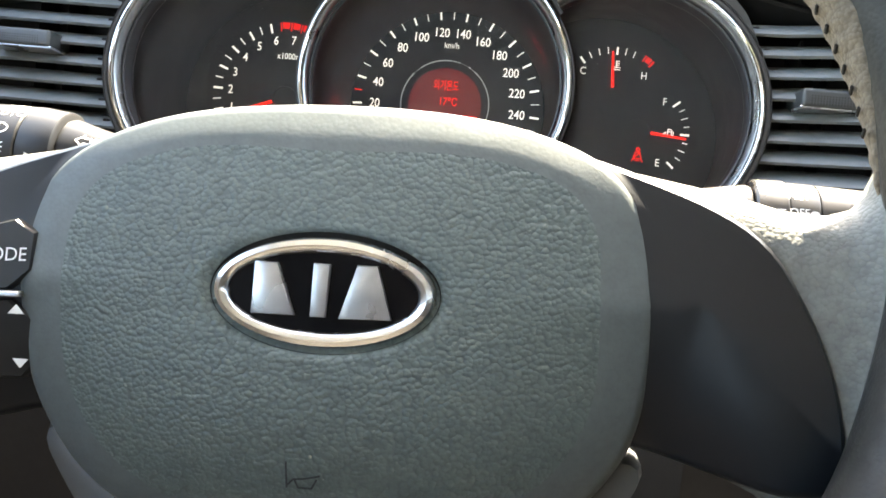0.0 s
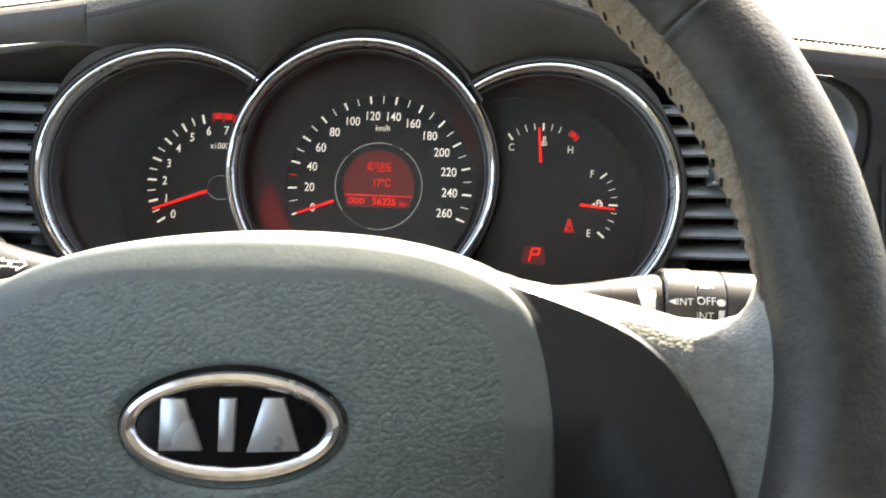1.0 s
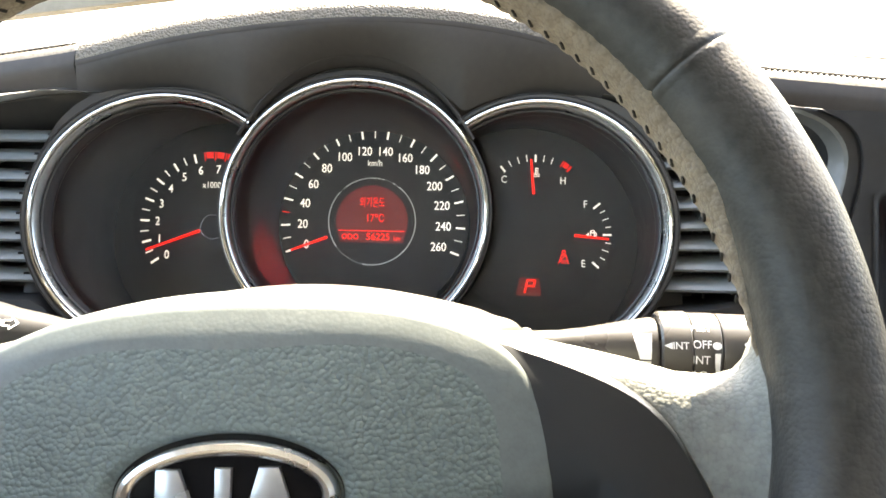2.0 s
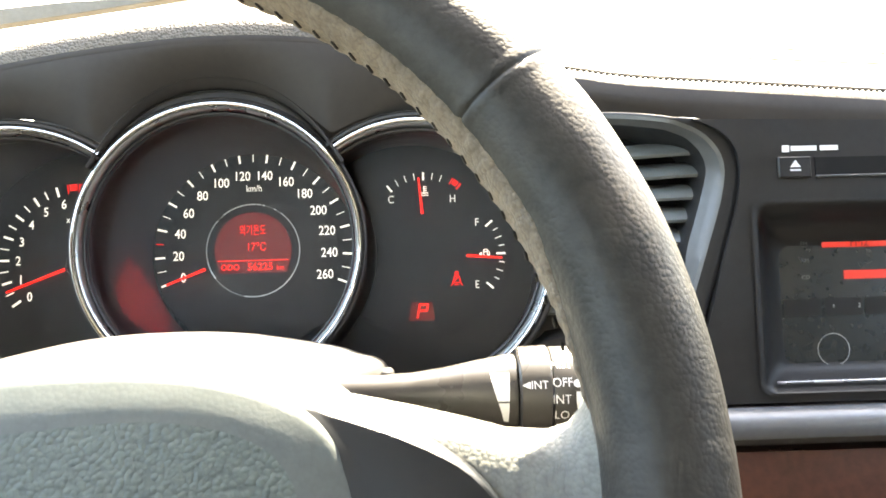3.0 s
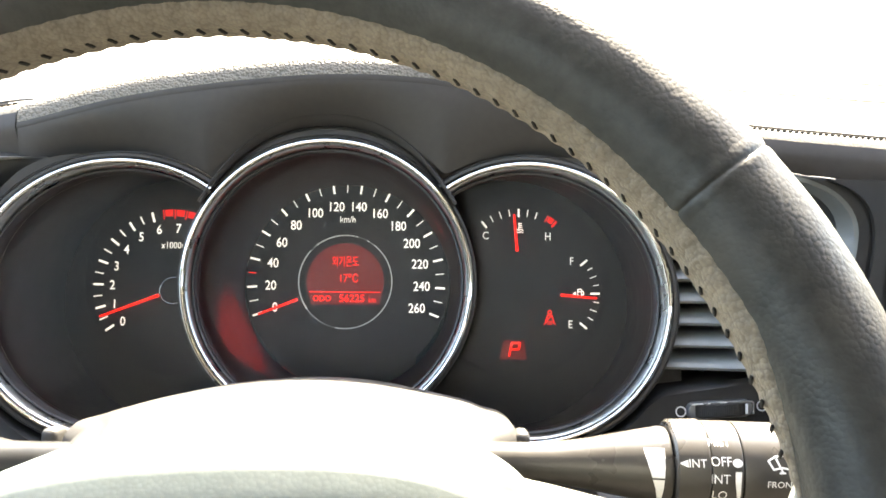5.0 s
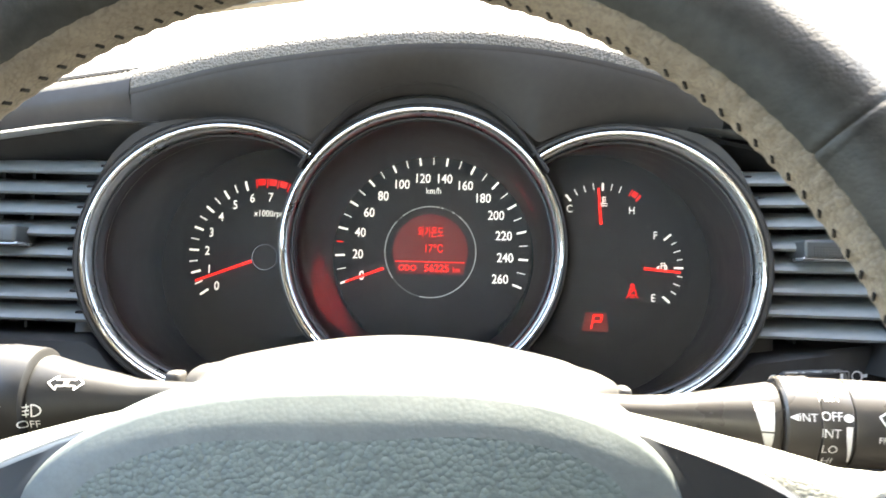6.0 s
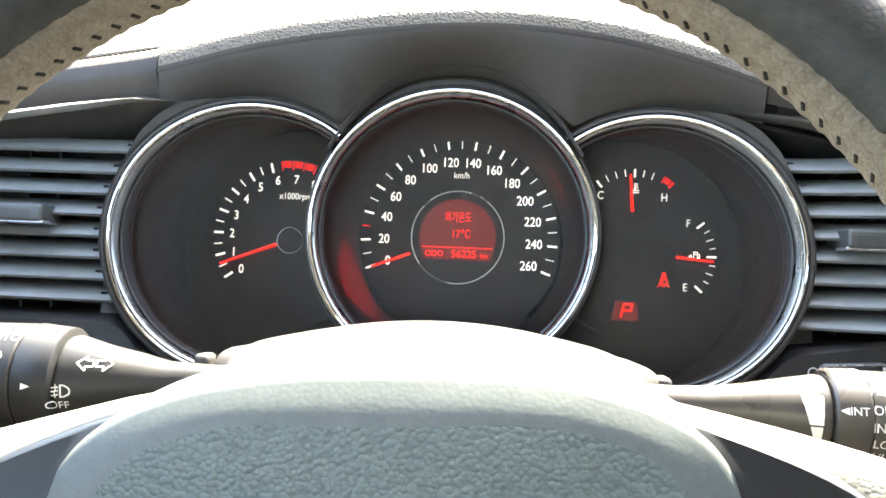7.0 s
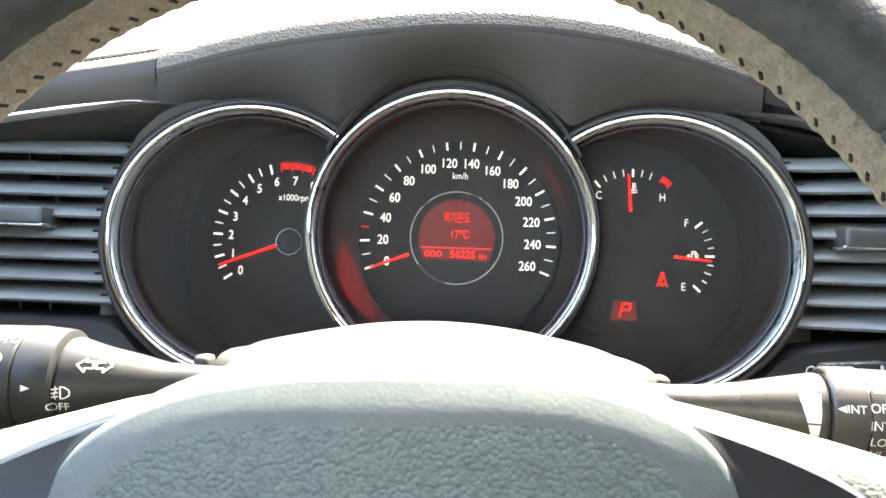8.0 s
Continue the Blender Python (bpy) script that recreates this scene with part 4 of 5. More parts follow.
# ---- the steering column ----
column = thing("steering_column_cover", (0, -0.20, -0.16), "grey plastic steering column cover, sunlit on top", "column cover", move=(0.0010, -0.009, 0.0012))
rows = []
for y, grow, drop in ((-0.120, 0.90, 0.004), (-0.160, 1.0, 0.001), (-0.205, 1.0, 0.0), (-0.216, 0.97, 0.0005), (-0.224, 0.90, 0.0012), (-0.236, 0.87, 0.0030), (-0.249, 0.84, 0.0075), (-0.2625, 0.80, 0.0150)):
    prof = [(-0.098, -0.160), (-0.1000, -0.1000), (-0.0990, -0.0760), (-0.0930, -0.0705), (-0.0830, -0.0690), (-0.0790, -0.0665), (-0.0550, -0.0610), (-0.0300, -0.0565), (0.0, -0.0545), (0.0300, -0.0560),
            (0.0550, -0.0600), (0.0790, -0.0650), (0.0850, -0.0680), (0.0950, -0.0700), (0.1010, -0.0755), (0.1020, -0.1000), (0.1000, -0.1600)]
    prof = smooth_path(prof)
    rows.append([(x * grow, y, z - drop if z > -0.15 else z) for x, z in prof])
bm = sheet(rows)
bm.faces.new(bm.verts[-len(rows[-1]):])
part("upper_cover", bm, COVER, column, smooth=50)
part("lower_cover", prism([(-0.098, -0.160), (0.100, -0.160), (0.085, -0.205), (0.04, -0.225), (-0.04, -0.225), (-0.083, -0.205)], -0.233, -0.10, 0.006), COVER, column)
part("seam_clip", block(0.0985, 0.1045, -0.212, -0.196, -0.0890, -0.0738, 0.0028, 3), COVER, column)
part("seam_clip", block(-0.1045, -0.0975, -0.217, -0.205, -0.0890, -0.0730, 0.0028, 3), COVER, column)


# ---- the stalks ----
def stalk(name, label, sections, cy, cz, side, shift=0.0):
    """sections: name, material, then (distance along, radius) pairs; returns the thing and a way to lay marks on its skin."""
    s = thing(name, (side * 0.13, cy, cz - 0.02), label, "stalk")
    radii = []
    for sec_name, mat, pairs in sections:
        rows = []
        for d, r in pairs:
            rows.append([(side * (d + shift), cy - lean(d) + r * 0.92 * math.cos(2 * math.pi * i / 40), cz + r * math.sin(2 * math.pi * i / 40)) for i in range(40)])
        bm = sheet(rows, close_u=True)
        bmesh.ops.holes_fill(bm, edges=[e for e in bm.edges if e.is_boundary], sides=48)
        part(sec_name, bm, mat, s, smooth=35)
        radii += pairs
    radii.sort()

    def skin(d, v):
        """The place at distance d along and height v over the axis, on the driver's side."""
        def put(u, w):
            dd = d + side * u
            r = between(dd, radii) + 0.0004
            a = (v + w) / r
            return Vector((side * (dd + shift), cy - lean(dd) - r * 0.92 * math.cos(a), cz + r * math.sin(a)))
        return put
    return s, skin


lean = lambda d: 0.06 * (d - 0.12)
left_sections = [("stem", BLACK, [(0.060, 0.0085), (0.095, 0.0085), (0.110, 0.0090), (0.1225, 0.0120), (0.135, 0.0146), (0.1480, 0.0182), (0.1495, 0.0178)]),
                 ("collar", BLACK, [(0.1500, 0.0200), (0.1508, 0.0212), (0.1640, 0.0224), (0.1650, 0.0218)]),
                 ("light_knob", BLACK, [(0.1656, 0.0215), (0.1664, 0.0222), (0.1860, 0.0218), (0.1910, 0.0205), (0.1930, 0.0170)])]
lights, skin = stalk("light_stalk", "black light stalk with white printed lamp symbols", left_sections, -0.2455, -0.0825, -1, -0.0045)


def mark(s, skin, lines, width, d, v, name="symbol", mat=INK):
    part(name, flat(strokes(lines, width), skin(d, v)), mat, s, smooth=0)


def word(s, skin, body, size, d, v, width=0.9, mat=INK):
    part("lettering", letters(body, size, skin(d, v), width), mat, s, smooth=0)


def scaled(lines, k):
    return [[(u * k, v * k) for u, v in line] for line in lines]


arrow = [(-4.6, 0), (-2.4, 2.2), (-2.4, 1.0), (-0.4, 1.0), (-0.4, -1.0), (-2.4, -1.0), (-2.4, -2.2), (-4.6, 0)]
mark(lights, skin, scaled([[(u, v) for u, v in arrow], [(-u, v) for u, v in arrow]], 0.0014), 0.0006, 0.1355, 0.0085)
fog = [[(-0.3, 2), (0.8, 1.9), (2.2, 1.0), (2.5, 0), (2.2, -1.0), (0.8, -1.9), (-0.3, -2), (-0.3, 2)], [(-1.0, 1.4), (-2.8, 1.1)], [(-1.0, 0.1), (-2.8, -0.2)], [(-1.0, -1.2), (-2.8, -1.5)], [(-1.9, 2.2), (-1.6, 0.8), (-2.2, -0.4), (-1.9, -2.2)]]
mark(lights, skin, scaled(fog, 0.0012), 0.0006, 0.1462, -0.0030)
word(lights, skin, "OFF", 0.0048, 0.1475, -0.0092)
part("pointer", flat([[(-0.0016, 0.0014), (-0.0016, -0.0014), (0.0018, 0.0), (0.0018, 0.0001)]], skin(0.1585, -0.0012)), INK, lights, smooth=0)
word(lights, skin, "AUTO", 0.0056, 0.1725, 0.0195, 0.95)
beam = [[(-0.2, 2), (1.0, 1.9), (2.6, 1.0), (3.0, 0), (2.6, -1.0), (1.0, -1.9), (-0.2, -2), (-0.2, 2)], [(-1.0, 1.7), (-3.4, 1.7)], [(-1.0, 0.6), (-3.4, 0.6)], [(-1.0, -0.6), (-3.4, -0.6)], [(-1.0, -1.7), (-3.4, -1.7)]]
mark(lights, skin, scaled(beam, 0.0013), 0.0006, 0.1735, 0.0105)
small = [[(0.4, 1.2), (1.8, 0.8), (1.8, -0.8), (0.4, -1.2), (0.4, 1.2)], [(2.6, 1.2), (3.6, 1.8)], [(2.8, 0), (3.8, 0)], [(2.6, -1.2), (3.6, -1.8)], [(-0.4, 1.2), (-1.8, 0.8), (-1.8, -0.8), (-0.4, -1.2), (-0.4, 1.2)], [(-2.6, 1.2), (-3.6, 1.8)], [(-2.8, 0), (-3.8, 0)], [(-2.6, -1.2), (-3.6, -1.8)]]
mark(lights, skin, scaled(small, 0.0012), 0.0006, 0.1745, 0.0015)
word(lights, skin, "OFF", 0.0050, 0.1755, -0.0065)
mark(lights, skin, scaled([[(-3, 0.5), (-1, 0.5)], [(-3, -0.5), (-1, -0.5)], [(0, 1), (2.4, 1), (2.4, -1), (0, -1), (0, 1)], [(3.2, 1), (4, 0.4)]], 0.0012), 0.0007, 0.1722, 0.0270)

right_sections = [("stem", STALK, [(0.060, 0.0085), (0.098, 0.0085), (0.110, 0.0092), (0.122, 0.0110), (0.134, 0.0135), (0.1495, 0.0165), (0.1516, 0.0160)]),
                  ("collar", STALK, [(0.1522, 0.0184), (0.1530, 0.0194), (0.1642, 0.0198), (0.1650, 0.0190)]),
                  ("wiper_knob", STALK, [(0.1655, 0.0187), (0.1662, 0.0191), (0.1762, 0.0191), (0.1770, 0.0187)]),
                  ("end_knob", STALK, [(0.1776, 0.0186), (0.1783, 0.0190), (0.2020, 0.0183), (0.2070, 0.0170), (0.2090, 0.0140)])]
right_sections = [(n, m, [(d, r * 0.925) for d, r in pairs]) for n, m, pairs in right_sections]
wipers, skin = stalk("wiper_stalk", "black wiper stalk with white printed wiper settings", right_sections, -0.2460, -0.0806, 1, 0.0040)
word(wipers, skin, "MIST", 0.0046, 0.1685, 0.0120, 0.9)
word(wipers, skin, "OFF", 0.0050, 0.1685, 0.0045, 0.9)
word(wipers, skin, "INT", 0.0050, 0.1680, -0.0020, 0.9)
word(wipers, skin, "LO", 0.0050, 0.1680, -0.0085, 0.9)
word(wipers, skin, "HI", 0.0050, 0.1680, -0.0145, 0.9)
def wedge(lines, d, v, name):
    """White printed wedge, wide at the top, wrapped round the stalk."""
    quads = [[(a0, v0), (b0, v0), (b1, v1), (a1, v1)] for (a0, b0, v0), (a1, b1, v1) in zip(lines, lines[1:])]
    part(name, flat(quads, skin(d, v)), INK, wipers, smooth=0)


wedge([(-0.0010, 0.0014, 0.0010), (-0.0010, 0.0012, -0.0030), (-0.0004, 0.0013, -0.0070), (0.0004, 0.0014, -0.0110), (0.0008, 0.0015, -0.0145)], 0.1745, 0.0, "crescent")
wedge([(-0.0046, 0.0030, 0.0090), (-0.0040, 0.0028, 0.0050), (-0.0030, 0.0027, 0.0010), (-0.0020, 0.0026, -0.0025)], 0.1455, 0.0, "wedge_mark")
wedge([(-0.0018, 0.0025, -0.0032), (-0.0006, 0.0024, -0.0070), (0.0004, 0.0022, -0.0120)], 0.1455, 0.0, "wedge_mark")
part("dot", flat([oval(0, 0, 0.0019, 0.0016, 16)], skin(0.1745, 0.0042)), INK, wipers, smooth=0)
word(wipers, skin, "INT", 0.0044, 0.1596, 0.0038, 0.95)
part("pointer", flat([[(0.0016, 0.0014), (0.0016, -0.0014), (-0.0016, 0.0), (-0.0016, 0.0001)]], skin(0.1545, 0.0038)), INK, wipers, smooth=0)
wiper = [[(-4, 1.4), (-2, 2.6), (0, 3.0), (2, 2.6), (4, 1.4), (2.6, -1.2), (0, -0.6), (-2.6, -1.2), (-4, 1.4)], [(0.2, -2.2), (-1.6, 2.0)], [(-0.8, -2.2), (0.8, -2.2)]]
mark(wipers, skin, scaled(wiper, 0.00125), 0.0007, 0.1910, 0.0035)
word(wipers, skin, "FRONT", 0.0035, 0.1910, -0.0038, 1.0)

# ---- the steering wheel ----
WC, WTILT, WR, WT = Vector((-0.0044, -0.339, -0.094)), radians(12.4), 0.1866, 0.0198
wheel = thing("steering_wheel", (0, -0.33, -0.12), "dark leather-wrapped steering wheel with laced inner edge and grey centre pad", "steering wheel", move=(0.0020, -0.0215, 0.0003))
wheel.matrix_basis = wheel.matrix_basis @ Matrix.Rotation(radians(-3.0), 4, "Y")  # turned a little from straight ahead
UP = Vector((0, math.sin(WTILT), math.cos(WTILT)))
OUT = Vector((0, -math.cos(WTILT), math.sin(WTILT)))
RIGHT = Vector((1, 0, 0))
SEAMS = (34.2, 138.0)


def rim_point(phi, minor, r):
    radial = RIGHT * math.cos(phi) + UP * math.sin(phi)
    return WC + radial * (WR + r * math.cos(minor)) + OUT * (r * math.sin(minor))


def rim_radius(deg, swell=0.0):
    r = WT + swell - 0.0020 * math.exp(-(((deg + 90) % 180 - 90) / 16) ** 2) + 0.00035 * noise.noise(Vector((deg * 0.12, 3.1, swell * 100)))
    for s in SEAMS:
        d = (deg - s + 180) % 360 - 180
        r -= 0.0004 * math.exp(-((d / 0.20) ** 2)) - 0.0002 * math.exp(-(((abs(d) - 0.7) / 0.5) ** 2))
    return r


steps = sorted({0.5 * i for i in range(720)} | {s + 0.1 * k for s in SEAMS for k in range(-18, 19)})
rows = []
for deg in steps:
    rows.append([tuple(rim_point(radians(deg), radians(m), rim_radius(deg))) for m in range(0, 360, 12)])
part("rim", sheet(rows, close_u=True, close_v=True), LEATHER, wheel, "worn dark leather rim with joint seams", smooth=60)
for first, last in ((4.0, 176.0), (226.0, 314.0)):
    rows = []
    for deg in span(first, last, 0.6):
        row = []
        for m, s in ((149, -0.0006), (152, 0.0003), (157, 0.0007), (164, 0.0010), (176, 0.0010), (196, 0.0010), (206, 0.0006), (210, -0.0006)):
            lump = 0.0003 * math.sin(radians(deg) * 150) if m > 150 else 0
            f = min(1.0, 0.05 + (deg - first) / 18, 0.05 + (last - deg) / 18)
            row.append(tuple(rim_point(radians(deg), radians(212 - (212 - m) * f ** 0.6), rim_radius(deg) + s + lump)))
        rows.append(row)
    part("laced_strip", sheet(rows), LACED, wheel, "paler laced leather strip along the inside", smooth=60)
lace_mesh = mesh_of(block(-0.0007, 0.0007, -0.0018, 0.0018, -0.0004, 0.0004, 0.0003, 1), "lace_stitch", THREAD, Vector())
for i in range(150):
    phi = 2 * math.pi * (i + 0.25) / 150
    if not (10 < math.degrees(phi) < 170 or 228 < math.degrees(phi) < 312):
        continue
    m = radians(184)
    p = rim_point(phi, m, WT + 0.0011)
    radial = RIGHT * math.cos(phi) + UP * math.sin(phi)
    tangent = UP * math.cos(phi) - RIGHT * math.sin(phi)
    normal = radial * math.cos(m) + OUT * math.sin(m)
    across = normal.cross(tangent)
    t2 = (tangent * 0.9 + across * 0.45).normalized()
    basis = Matrix((t2, normal.cross(t2).normalized(), normal)).transposed().to_4x4()
    piece("lace_stitch", lace_mesh, Matrix.Translation(p) @ basis, wheel)


# spokes: a leather web that grows into the rim, and a satin insert on it
def spoke(side):
    rows = []
    tab = [(0.060, -0.070, -0.168, -0.297), (0.085, -0.0735, -0.168, -0.3125), (0.105, -0.0780, -0.168, -0.3170), (0.120, -0.0815, -0.170, -0.3220), (0.131, -0.0842, -0.174, -0.3270), (0.1400, -0.0868, -0.178, -0.3290),
           (0.147, -0.0890, -0.184, -0.3310), (0.1585, -0.0900, -0.192, -0.3340), (0.1645, -0.0880, -0.200, -0.3370), (0.1690, -0.0825, -0.208, -0.3405), (0.1725, -0.0730, -0.216, -0.3435), (0.1765, -0.0600, -0.222, -0.3460), (0.1815, -0.0450, -0.222, -0.347)]
    for x, zt, zb, y in tab:
        th = 0.020
        ring_pts = []
        for z, o in ((zt - 0.016, 0.0), (zt - 0.007, 0.0015), (zt - 0.002, 0.006), (zt, 0.013), (zt - 0.003, th + 0.002), (zt - 0.016, th + 0.008), (zb + 0.012, th + 0.008), (zb + 0.001, th), (zb, 0.010), (zb + 0.003, 0.003), (zb + 0.012, 0.0),
                     (zb * 0.6 + zt * 0.4, -0.001), (zb * 0.3 + zt * 0.7, -0.001)):
            ring_pts.append((side * x + WC.x, y + o + (z + 0.11) * math.tan(WTILT) * 0.6 + 0.10 * max(0.0, -0.12 - z), z))
        rows.append(ring_pts)
    part("spoke", sheet(rows, close_u=True), WEB, wheel, "grey leather-covered spoke", smooth=70)


spoke(1)
spoke(-1)


def smooth_loop(pts, rounds=3):
    for _ in range(rounds):
        pts = [q for a, b in zip(pts, pts[1:] + pts[:1]) for q in ((a[0] * 0.75 + b[0] * 0.25, a[1] * 0.75 + b[1] * 0.25), (a[0] * 0.25 + b[0] * 0.75, a[1] * 0.25 + b[1] * 0.75))]
    return pts


def dome(loop, centre, levels):
    """Rings of an (x, z) loop drawn in towards a centre, each with its own y."""
    rows = [[(centre[0] + (x - centre[0]) * k, y(centre[0] + (x - centre[0]) * k, centre[1] + (z - centre[1]) * k), centre[1] + (z - centre[1]) * k) for x, z in loop] for k, y in levels]
    bm = sheet(rows, close_u=True)
    bm.faces.new(bm.verts[-len(loop):])
    return bm


insert = smooth_loop([(0.068, -0.0715), (0.0763, -0.0730), (0.092, -0.0775), (0.1172, -0.0874), (0.1342, -0.0982), (0.1462, -0.1185), (0.1534, -0.1372), (0.1574, -0.1600), (0.1562, -0.1735), (0.1430, -0.1760), (0.1200, -0.1725), (0.0980, -0.1675), (0.068, -0.1640)], 2)
for side in (-1, 1):
    crown = lambda x: between(abs(x), [(0.06, -0.070), (0.0763, -0.0730), (0.092, -0.0775), (0.1172, -0.0874), (0.1350, -0.0982), (0.1478, -0.1185), (0.1556, -0.1372), (0.17, -0.16)])
    slope = lambda x, z: -0.3255 - 0.14 * max(0, abs(x) - 0.088) + (z + 0.115) * 0.10 + 5 * max(0, z - crown(x) + 0.022) ** 2 + 1.2 * max(0, -0.128 - z) ** 2 + 0.30 * max(0, -0.122 - z) * min(1.0, max(0.0, (0.138 - abs(x)) / 0.030))
    loop = [(side * x, z) for x, z in insert]
    bm = dome(loop, (side * 0.115, -0.118), [(1.0, lambda x, z: slope(x, z) + 0.012), (0.998, lambda x, z: slope(x, z) + 0.0050), (0.99, lambda x, z: slope(x, z) + 0.0022), (0.975, lambda x, z: slope(x, z) - 0.0002), (0.955, lambda x, z: slope(x, z) - 0.0018), (0.92, lambda x, z: slope(x, z) - 0.0028), (0.5, lambda x, z: slope(x, z) - 0.0035), (0.05, lambda x, z: slope(x, z) - 0.0035)])
    panel = part("spoke_insert", bm, INSERT, wheel, "satin dark blue-grey spoke insert", smooth=35)
    if side < 0:
        for name, poly in (("mode_key", smooth_loop([(-0.1230, -0.1090), (-0.0955, -0.1010), (-0.0965, -0.1260), (-0.1250, -0.1270)], 1)), ("volume_key", smooth_loop([(-0.1250, -0.1300), (-0.0967, -0.1285), (-0.0950, -0.1560), (-0.1220, -0.1560)], 1))):
            bm = dome(poly, (-0.111, sum(z for _, z in poly) / len(poly)), [(1.0, lambda x, z: slope(x, z)), (0.98, lambda x, z: slope(x, z) - 0.0050), (0.93, lambda x, z: slope(x, z) - 0.0060), (0.1, lambda x, z: slope(x, z) - 0.0060)])
            key = part(name, bm, BLACK, panel, "dark rubbery key", smooth=35)
        part("lettering", letters("MODE", 0.0062, lambda u, v: Vector((-0.1058 + u, slope(-0.1058 + u, -0.1150 + v) - 0.0066, -0.1150 + v + u * 0.02)), 0.9), INK, panel, smooth=0)
        part("silver_line", block(-0.1250, -0.0998, -0.3345, -0.3300, -0.1284, -0.1266, 0.0005, 1), SILVER, panel)
        for z in (-0.1340, -0.1490):
            part("arrow_mark", flat([[(-0.0028, 0), (0.0028, 0), (0.0002, 0.0030 if z > -0.145 else -0.003), (-0.0002, 0.0030 if z > -0.145 else -0.003)]], lambda u, v: Vector((-0.1015 + u, slope(-0.1015, z) - 0.0066, z + v))), INK, panel, smooth=0)

# the pale lower spokes run down beside the pad
for side in (-1, 1):
    strip_loop = smooth_loop([(side * x, z) for x, z in ((0.108, -0.174), (0.090, -0.172), (0.060, -0.190), (0.040, -0.215), (0.040, -0.262), (0.058, -0.262), (0.070, -0.225), (0.094, -0.196))], 2)
    lean_in = lambda x, z: -0.312 + 0.12 * (z + 0.19)
    bm = dome(strip_loop, (side * 0.068, -0.208), [(1.0, lambda x, z: lean_in(x, z) + 0.018), (0.99, lambda x, z: lean_in(x, z) + 0.004), (0.95, lambda x, z: lean_in(x, z) + 0.0008), (0.85, lean_in), (0.1, lean_in)])
    part("lower_spoke", bm, FRAMEGREY, wheel, "pale satin grey lower spoke", smooth=35)

# the centre pad
pad_loop = smooth_loop([(0.0, -0.0608), (0.035, -0.0626), (0.062, -0.0682), (0.084, -0.0785), (0.0945, -0.0935), (0.0960, -0.1180), (0.0960, -0.1480), (0.0910, -0.1680), (0.0770, -0.1890), (0.0480, -0.2060), (0.0, -0.2100),
                        (-0.0480, -0.2060), (-0.0770, -0.1890), (-0.0910, -0.1680), (-0.0970, -0.1480), (-0.0975, -0.1180), (-0.0955, -0.0950), (-0.0850, -0.0800), (-0.063, -0.0690), (-0.035, -0.0628)], 3)
pad_loop = [(x * (1.10 if x > 0 else 1.06) - 0.002, -0.1195 + (z + 0.1195) * 1.06) for x, z in pad_loop]
EC = (0.0, -0.1213)


PAD_POLAR = sorted((math.atan2(z - EC[1], x - EC[0]), math.hypot(x - EC[0], z - EC[1])) for x, z in pad_loop)
PAD_POLAR = [(a - 2 * math.pi, r) for a, r in PAD_POLAR[-2:]] + PAD_POLAR + [(a + 2 * math.pi, r) for a, r in PAD_POLAR[:2]]


def roll(k, reach, z):
    """The height of the pad: full in the middle, turning under towards its foot and rolling over at the border."""
    under = max(0.0, (EC[1] - z) / 0.05)
    deep = 0.010 + 0.0205 * min(1.0, max(0.0, (z - EC[1]) / 0.045))  # the border falls away most along the top
    d = reach * (1 - k)
    return -0.3385 + (0.0066 + 0.0009 * min(1.0, max(0.0, (z - EC[1]) / 0.03)) + 0.0150 * under) * k ** 2.2 + 0.12 * (z - EC[1]) + deep * (0.93 * max(0.0, 1 - d / 0.0058) ** 2.2 + 0.07 * max(0.0, 1 - d / 0.0150) ** 1.3)


def pad_front(x, z):
    """The front of the pad: full in the middle, rolling over at the border, with a hollow for the badge."""
    reach = between(math.atan2(z - EC[1], x - EC[0]), PAD_POLAR)
    k = math.hypot(x - EC[0], z - EC[1]) / reach
    y = roll(k, reach, z)
    e = math.hypot((x - EC[0]) / 0.0346, (z - EC[1]) / 0.0174)
    if e < 1.12:
        y += 0.0030 * min(1, max(0, (1.12 - e) / 0.14))
    return y


def inset(loop, d):
    """The loop drawn in by a distance, towards the badge."""
    out = []
    for x, z in loop:
        q = 1 - d / math.hypot(x - EC[0], z - EC[1])
        out.append((EC[0] + (x - EC[0]) * q, EC[1] + (z - EC[1]) * q))
    return out


BORDER = 0.0195
border_rows = [[(EC[0] + (x - EC[0]) * 1.0, -0.266, EC[1] + (z - EC[1]) * 1.0) for x, z in pad_loop], [(EC[0] + (x - EC[0]) * 1.0, -0.287, EC[1] + (z - EC[1]) * 1.0) for x, z in pad_loop]]
for d in (0.0, 0.0006, 0.0014, 0.0024, 0.0036, 0.0048, 0.0060, 0.0072, 0.0082, 0.0092, 0.0102, 0.0115, 0.0135, 0.0155, 0.0175, BORDER):
    border_rows.append([(x, roll(1 - d / math.hypot(u - EC[0], w - EC[1]), math.hypot(u - EC[0], w - EC[1]), z), z) for (x, z), (u, w) in zip(inset(pad_loop, d), pad_loop)])
part("pad_border", sheet(border_rows, close_u=True), PADEDGE, wheel, "smooth rolled border of the horn pad", smooth=60)
levels = [(k, pad_front) for k in (1.0, 0.985, 0.96, 0.93, 0.89, 0.84, 0.79, 0.74, 0.69, 0.65, 0.61, 0.58, 0.55, 0.52, 0.49, 0.46, 0.44, 0.42, 0.40, 0.38, 0.36, 0.34, 0.32, 0.30, 0.28, 0.26, 0.24, 0.20, 0.16, 0.1, 0.03)]
part("centre_pad", dome(inset(pad_loop, BORDER - 0.0002), EC, levels), PAD, wheel, "grey grained vinyl horn pad", smooth=60)


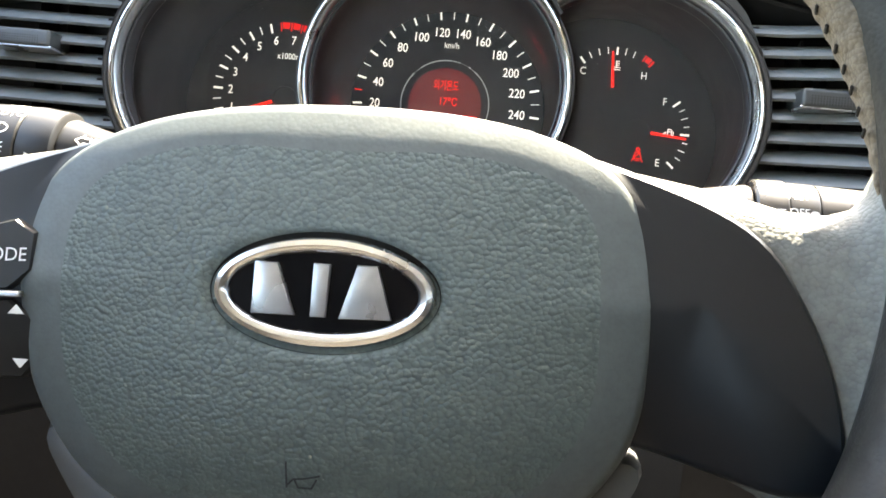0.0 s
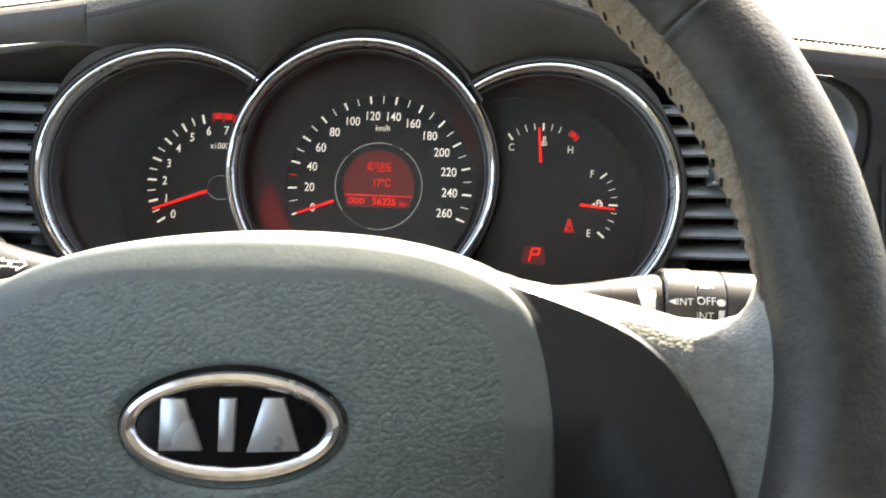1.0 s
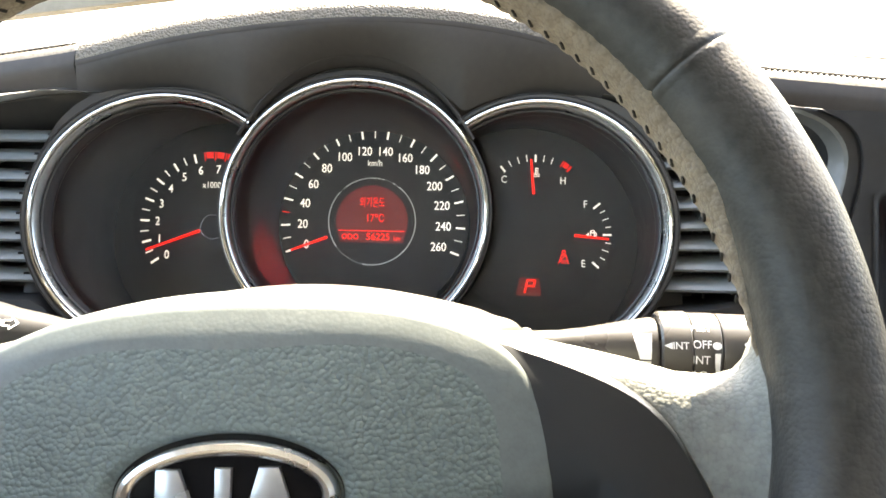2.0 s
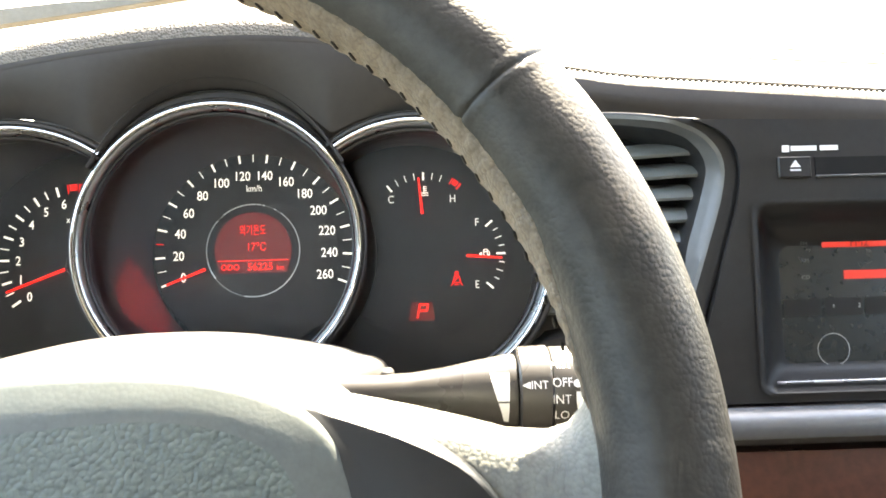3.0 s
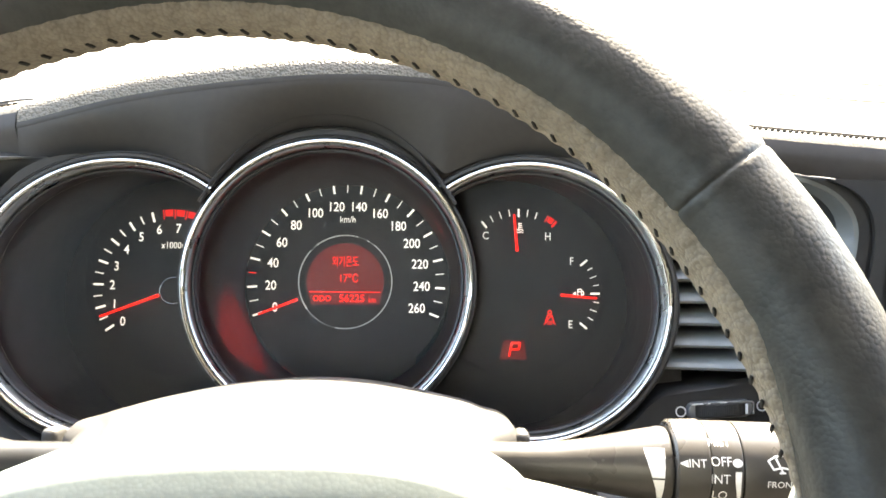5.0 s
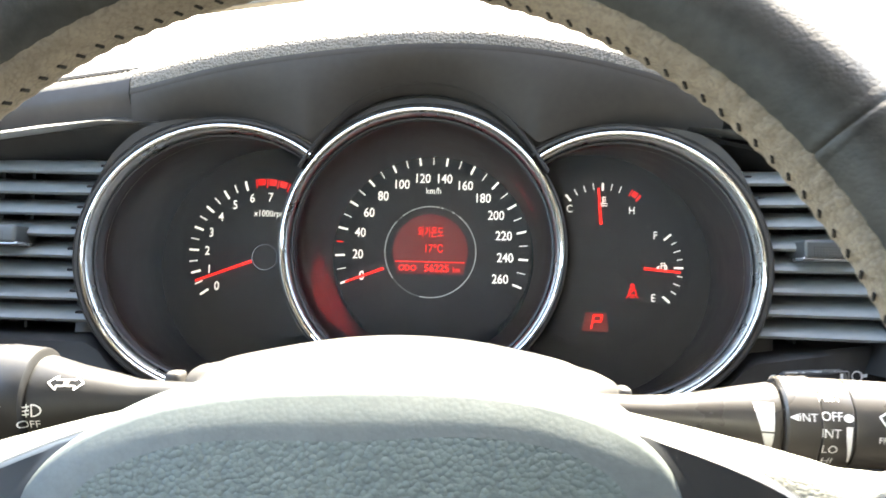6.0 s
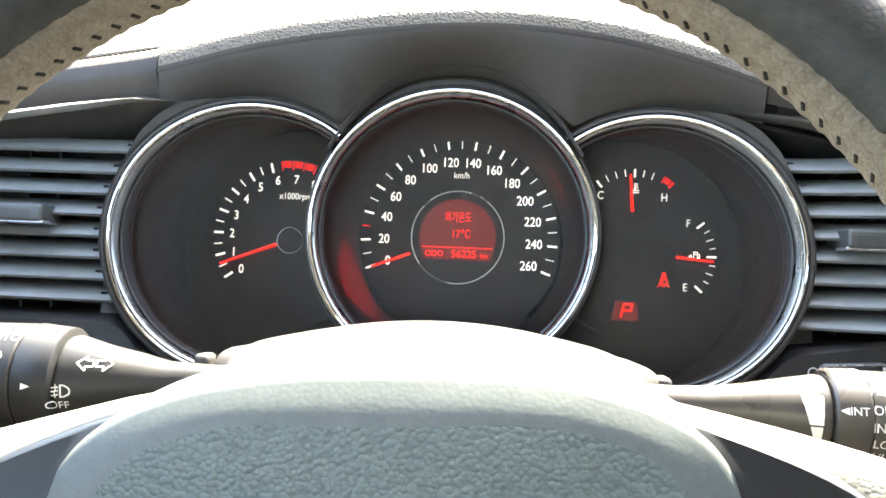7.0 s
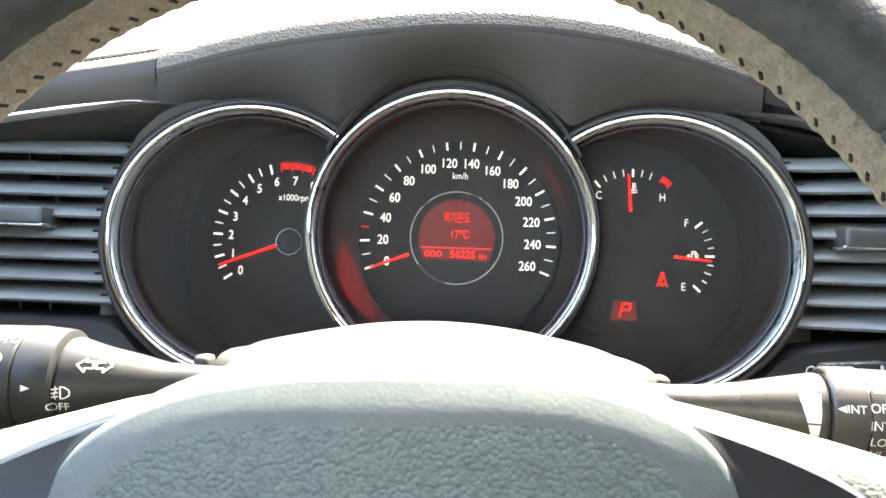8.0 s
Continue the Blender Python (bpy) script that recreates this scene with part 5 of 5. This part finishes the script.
def lathe_oval(rx, rz, qx, qz):
    outer_loop, inner_loop = oval(*EC, rx, rz, 96), oval(*EC, qx, qz, 96)
    return sheet([[(x, pad_front(x, z) - 0.0003, z) for x, z in outer_loop], [(x, -0.3345, z) for x, z in oval(*EC, (rx + qx) / 2, (rz + qz) / 2, 96)], [(x, -0.3340, z) for x, z in inner_loop]], close_u=True)


badge = part("badge_plate", prism(oval(*EC, 0.0330, 0.0158), -0.3378, -0.3330, 0.0006), BADGE, wheel, "gloss black oval badge")
rows = []
for o, y in ((0.0022, -0.3340), (0.0022, -0.3375), (0.0014, -0.3395), (-0.0002, -0.3403), (-0.0018, -0.3396), (-0.0028, -0.3382), (-0.0030, -0.3340)):
    rows.append([(x, y, z) for x, z in oval(*EC, 0.0322 + o, 0.0148 + o, 96)])
part("badge_ring", sheet(rows, close_u=True, close_v=True), RINGSILVER, badge, "bright silver oval ring")
for poly in ([(-0.0212, 0.0090), (-0.0140, 0.0088), (-0.0085, -0.0072), (-0.0220, -0.0072)], [(-0.0030, 0.0090), (0.0022, 0.0088), (0.0012, -0.0074), (-0.0036, -0.0074)], [(0.0105, 0.0090), (0.0168, 0.0090), (0.0215, -0.0072), (0.0052, -0.0076)]):
    part("badge_bar", prism([(EC[0] + x, EC[1] + z) for x, z in poly][::-1], -0.3400, -0.3370, 0.0009), SILVER, badge, "plain silver bar")
part("badge_gap", lathe_oval(0.0360, 0.0186, 0.0337, 0.0164), THREAD, badge, "dark gap round the badge")
horn = [[(-0.0052, 0.0042), (-0.0052, -0.0042)], [(-0.0052, -0.0036), (-0.0030, -0.0014), (0.0006, -0.0010), (0.0052, 0.0002)], [(-0.0026, -0.0016), (-0.0016, -0.0042), (0.0026, -0.0042), (0.0042, -0.0012)]]
part("horn_mark", flat(strokes(horn, 0.0006), lambda u, v: Vector((u - 0.0037, pad_front(u, -0.1777 + v) - 0.0004, -0.1777 + v))), ICON, wheel, smooth=0)
part("hub", prism(oval(0, -0.115, 0.055, 0.045, 40), -0.275, -0.225), BLACK, wheel)

# ---- the cabin and the yard ----
def wall(name, pts, t, mat, label, category):
    """A plain panel from world corners, with a thickness."""
    bm = bmesh.new()
    bm.faces.new([bm.verts.new(p) for p in pts])
    thick(bm, t)
    ob = new(name, mesh_of(bm, name, mat, Vector()))
    return tagged(ob, label, category, kind="structure")


XL, XR = -0.40, 1.14
FLOOR, BELT, ROOF = 0.30, 1.14, 1.52
wall("floor", [(XL, 0.7, FLOOR), (XR, 0.7, FLOOR), (XR, -2.3, FLOOR), (XL, -2.3, FLOOR)], 0.02, CARPET, "dark carpeted car floor", "floor")
wall("ceiling", [(XL, -0.34, ROOF), (XR, -0.34, ROOF), (XR, -2.0, ROOF), (XL, -2.0, ROOF)], 0.02, CLOTH, "grey cloth headliner", "ceiling")
for side, x in (("left", XL), ("right", XR)):
    # out of view: right wall raised to block light, left lowered to admit it
    belt = BELT - 0.04 if side == "left" else BELT + 0.18
    wall("wall_" + side, [(x, 0.10, FLOOR), (x, -2.3, FLOOR), (x, -2.3, belt), (x, 0.10, belt)], 0.02, SHROUD, "unseen dark side wall, its height set to trim side light", "car door")
    wall("wall_" + side + "_front", [(x * 1.4 - 0.1, 0.75, FLOOR), (x, 0.10, FLOOR), (x, 0.10, 0.98), (x * 1.4 - 0.1, 0.75, 0.98)], 0.02, SHROUD, "dark kick panel beside the dashboard", "wall")
    wall("pillar_" + side, [(x, -0.60, BELT), (x, -0.74, BELT), (x, -0.78, ROOF), (x, -0.66, ROOF)], 0.02, CLOTH, "grey cloth pillar", "pillar")
    wall("rail_" + side, [(x, -0.42, ROOF), (x, -2.0, ROOF), (x, -2.0, ROOF - 0.08), (x, -0.42, ROOF - 0.08)], 0.02, CLOTH, "grey roof rail", "roof rail")
# rear wall out of view, made tall to darken what faces the driver
wall("wall_rear", [(XL, -1.2, FLOOR), (XR, -1.2, FLOOR), (XR, -1.3, BELT + 0.24), (XL, -1.3, BELT + 0.24)], 0.02, SHROUD, "unseen dark wall added to cut light from behind", "wall")
wall("wall_front", [(XL, 0.55, FLOOR), (XR, 0.55, FLOOR), (XR, 0.55, 1.02), (XL, 0.55, 1.02)], 0.02, SHROUD, "dark firewall under the windscreen", "wall")
ground = new("ground", mesh_of(sheet([[(x, y, 0.0) for x in (-600, -60, -8, 0, 8, 60, 600)] for y in (-600, -60, -8, 0, 8, 60, 600)]), "ground", ASPHALT, Vector()))
tagged(ground, "pale sunlit concrete yard", "ground", kind="structure")
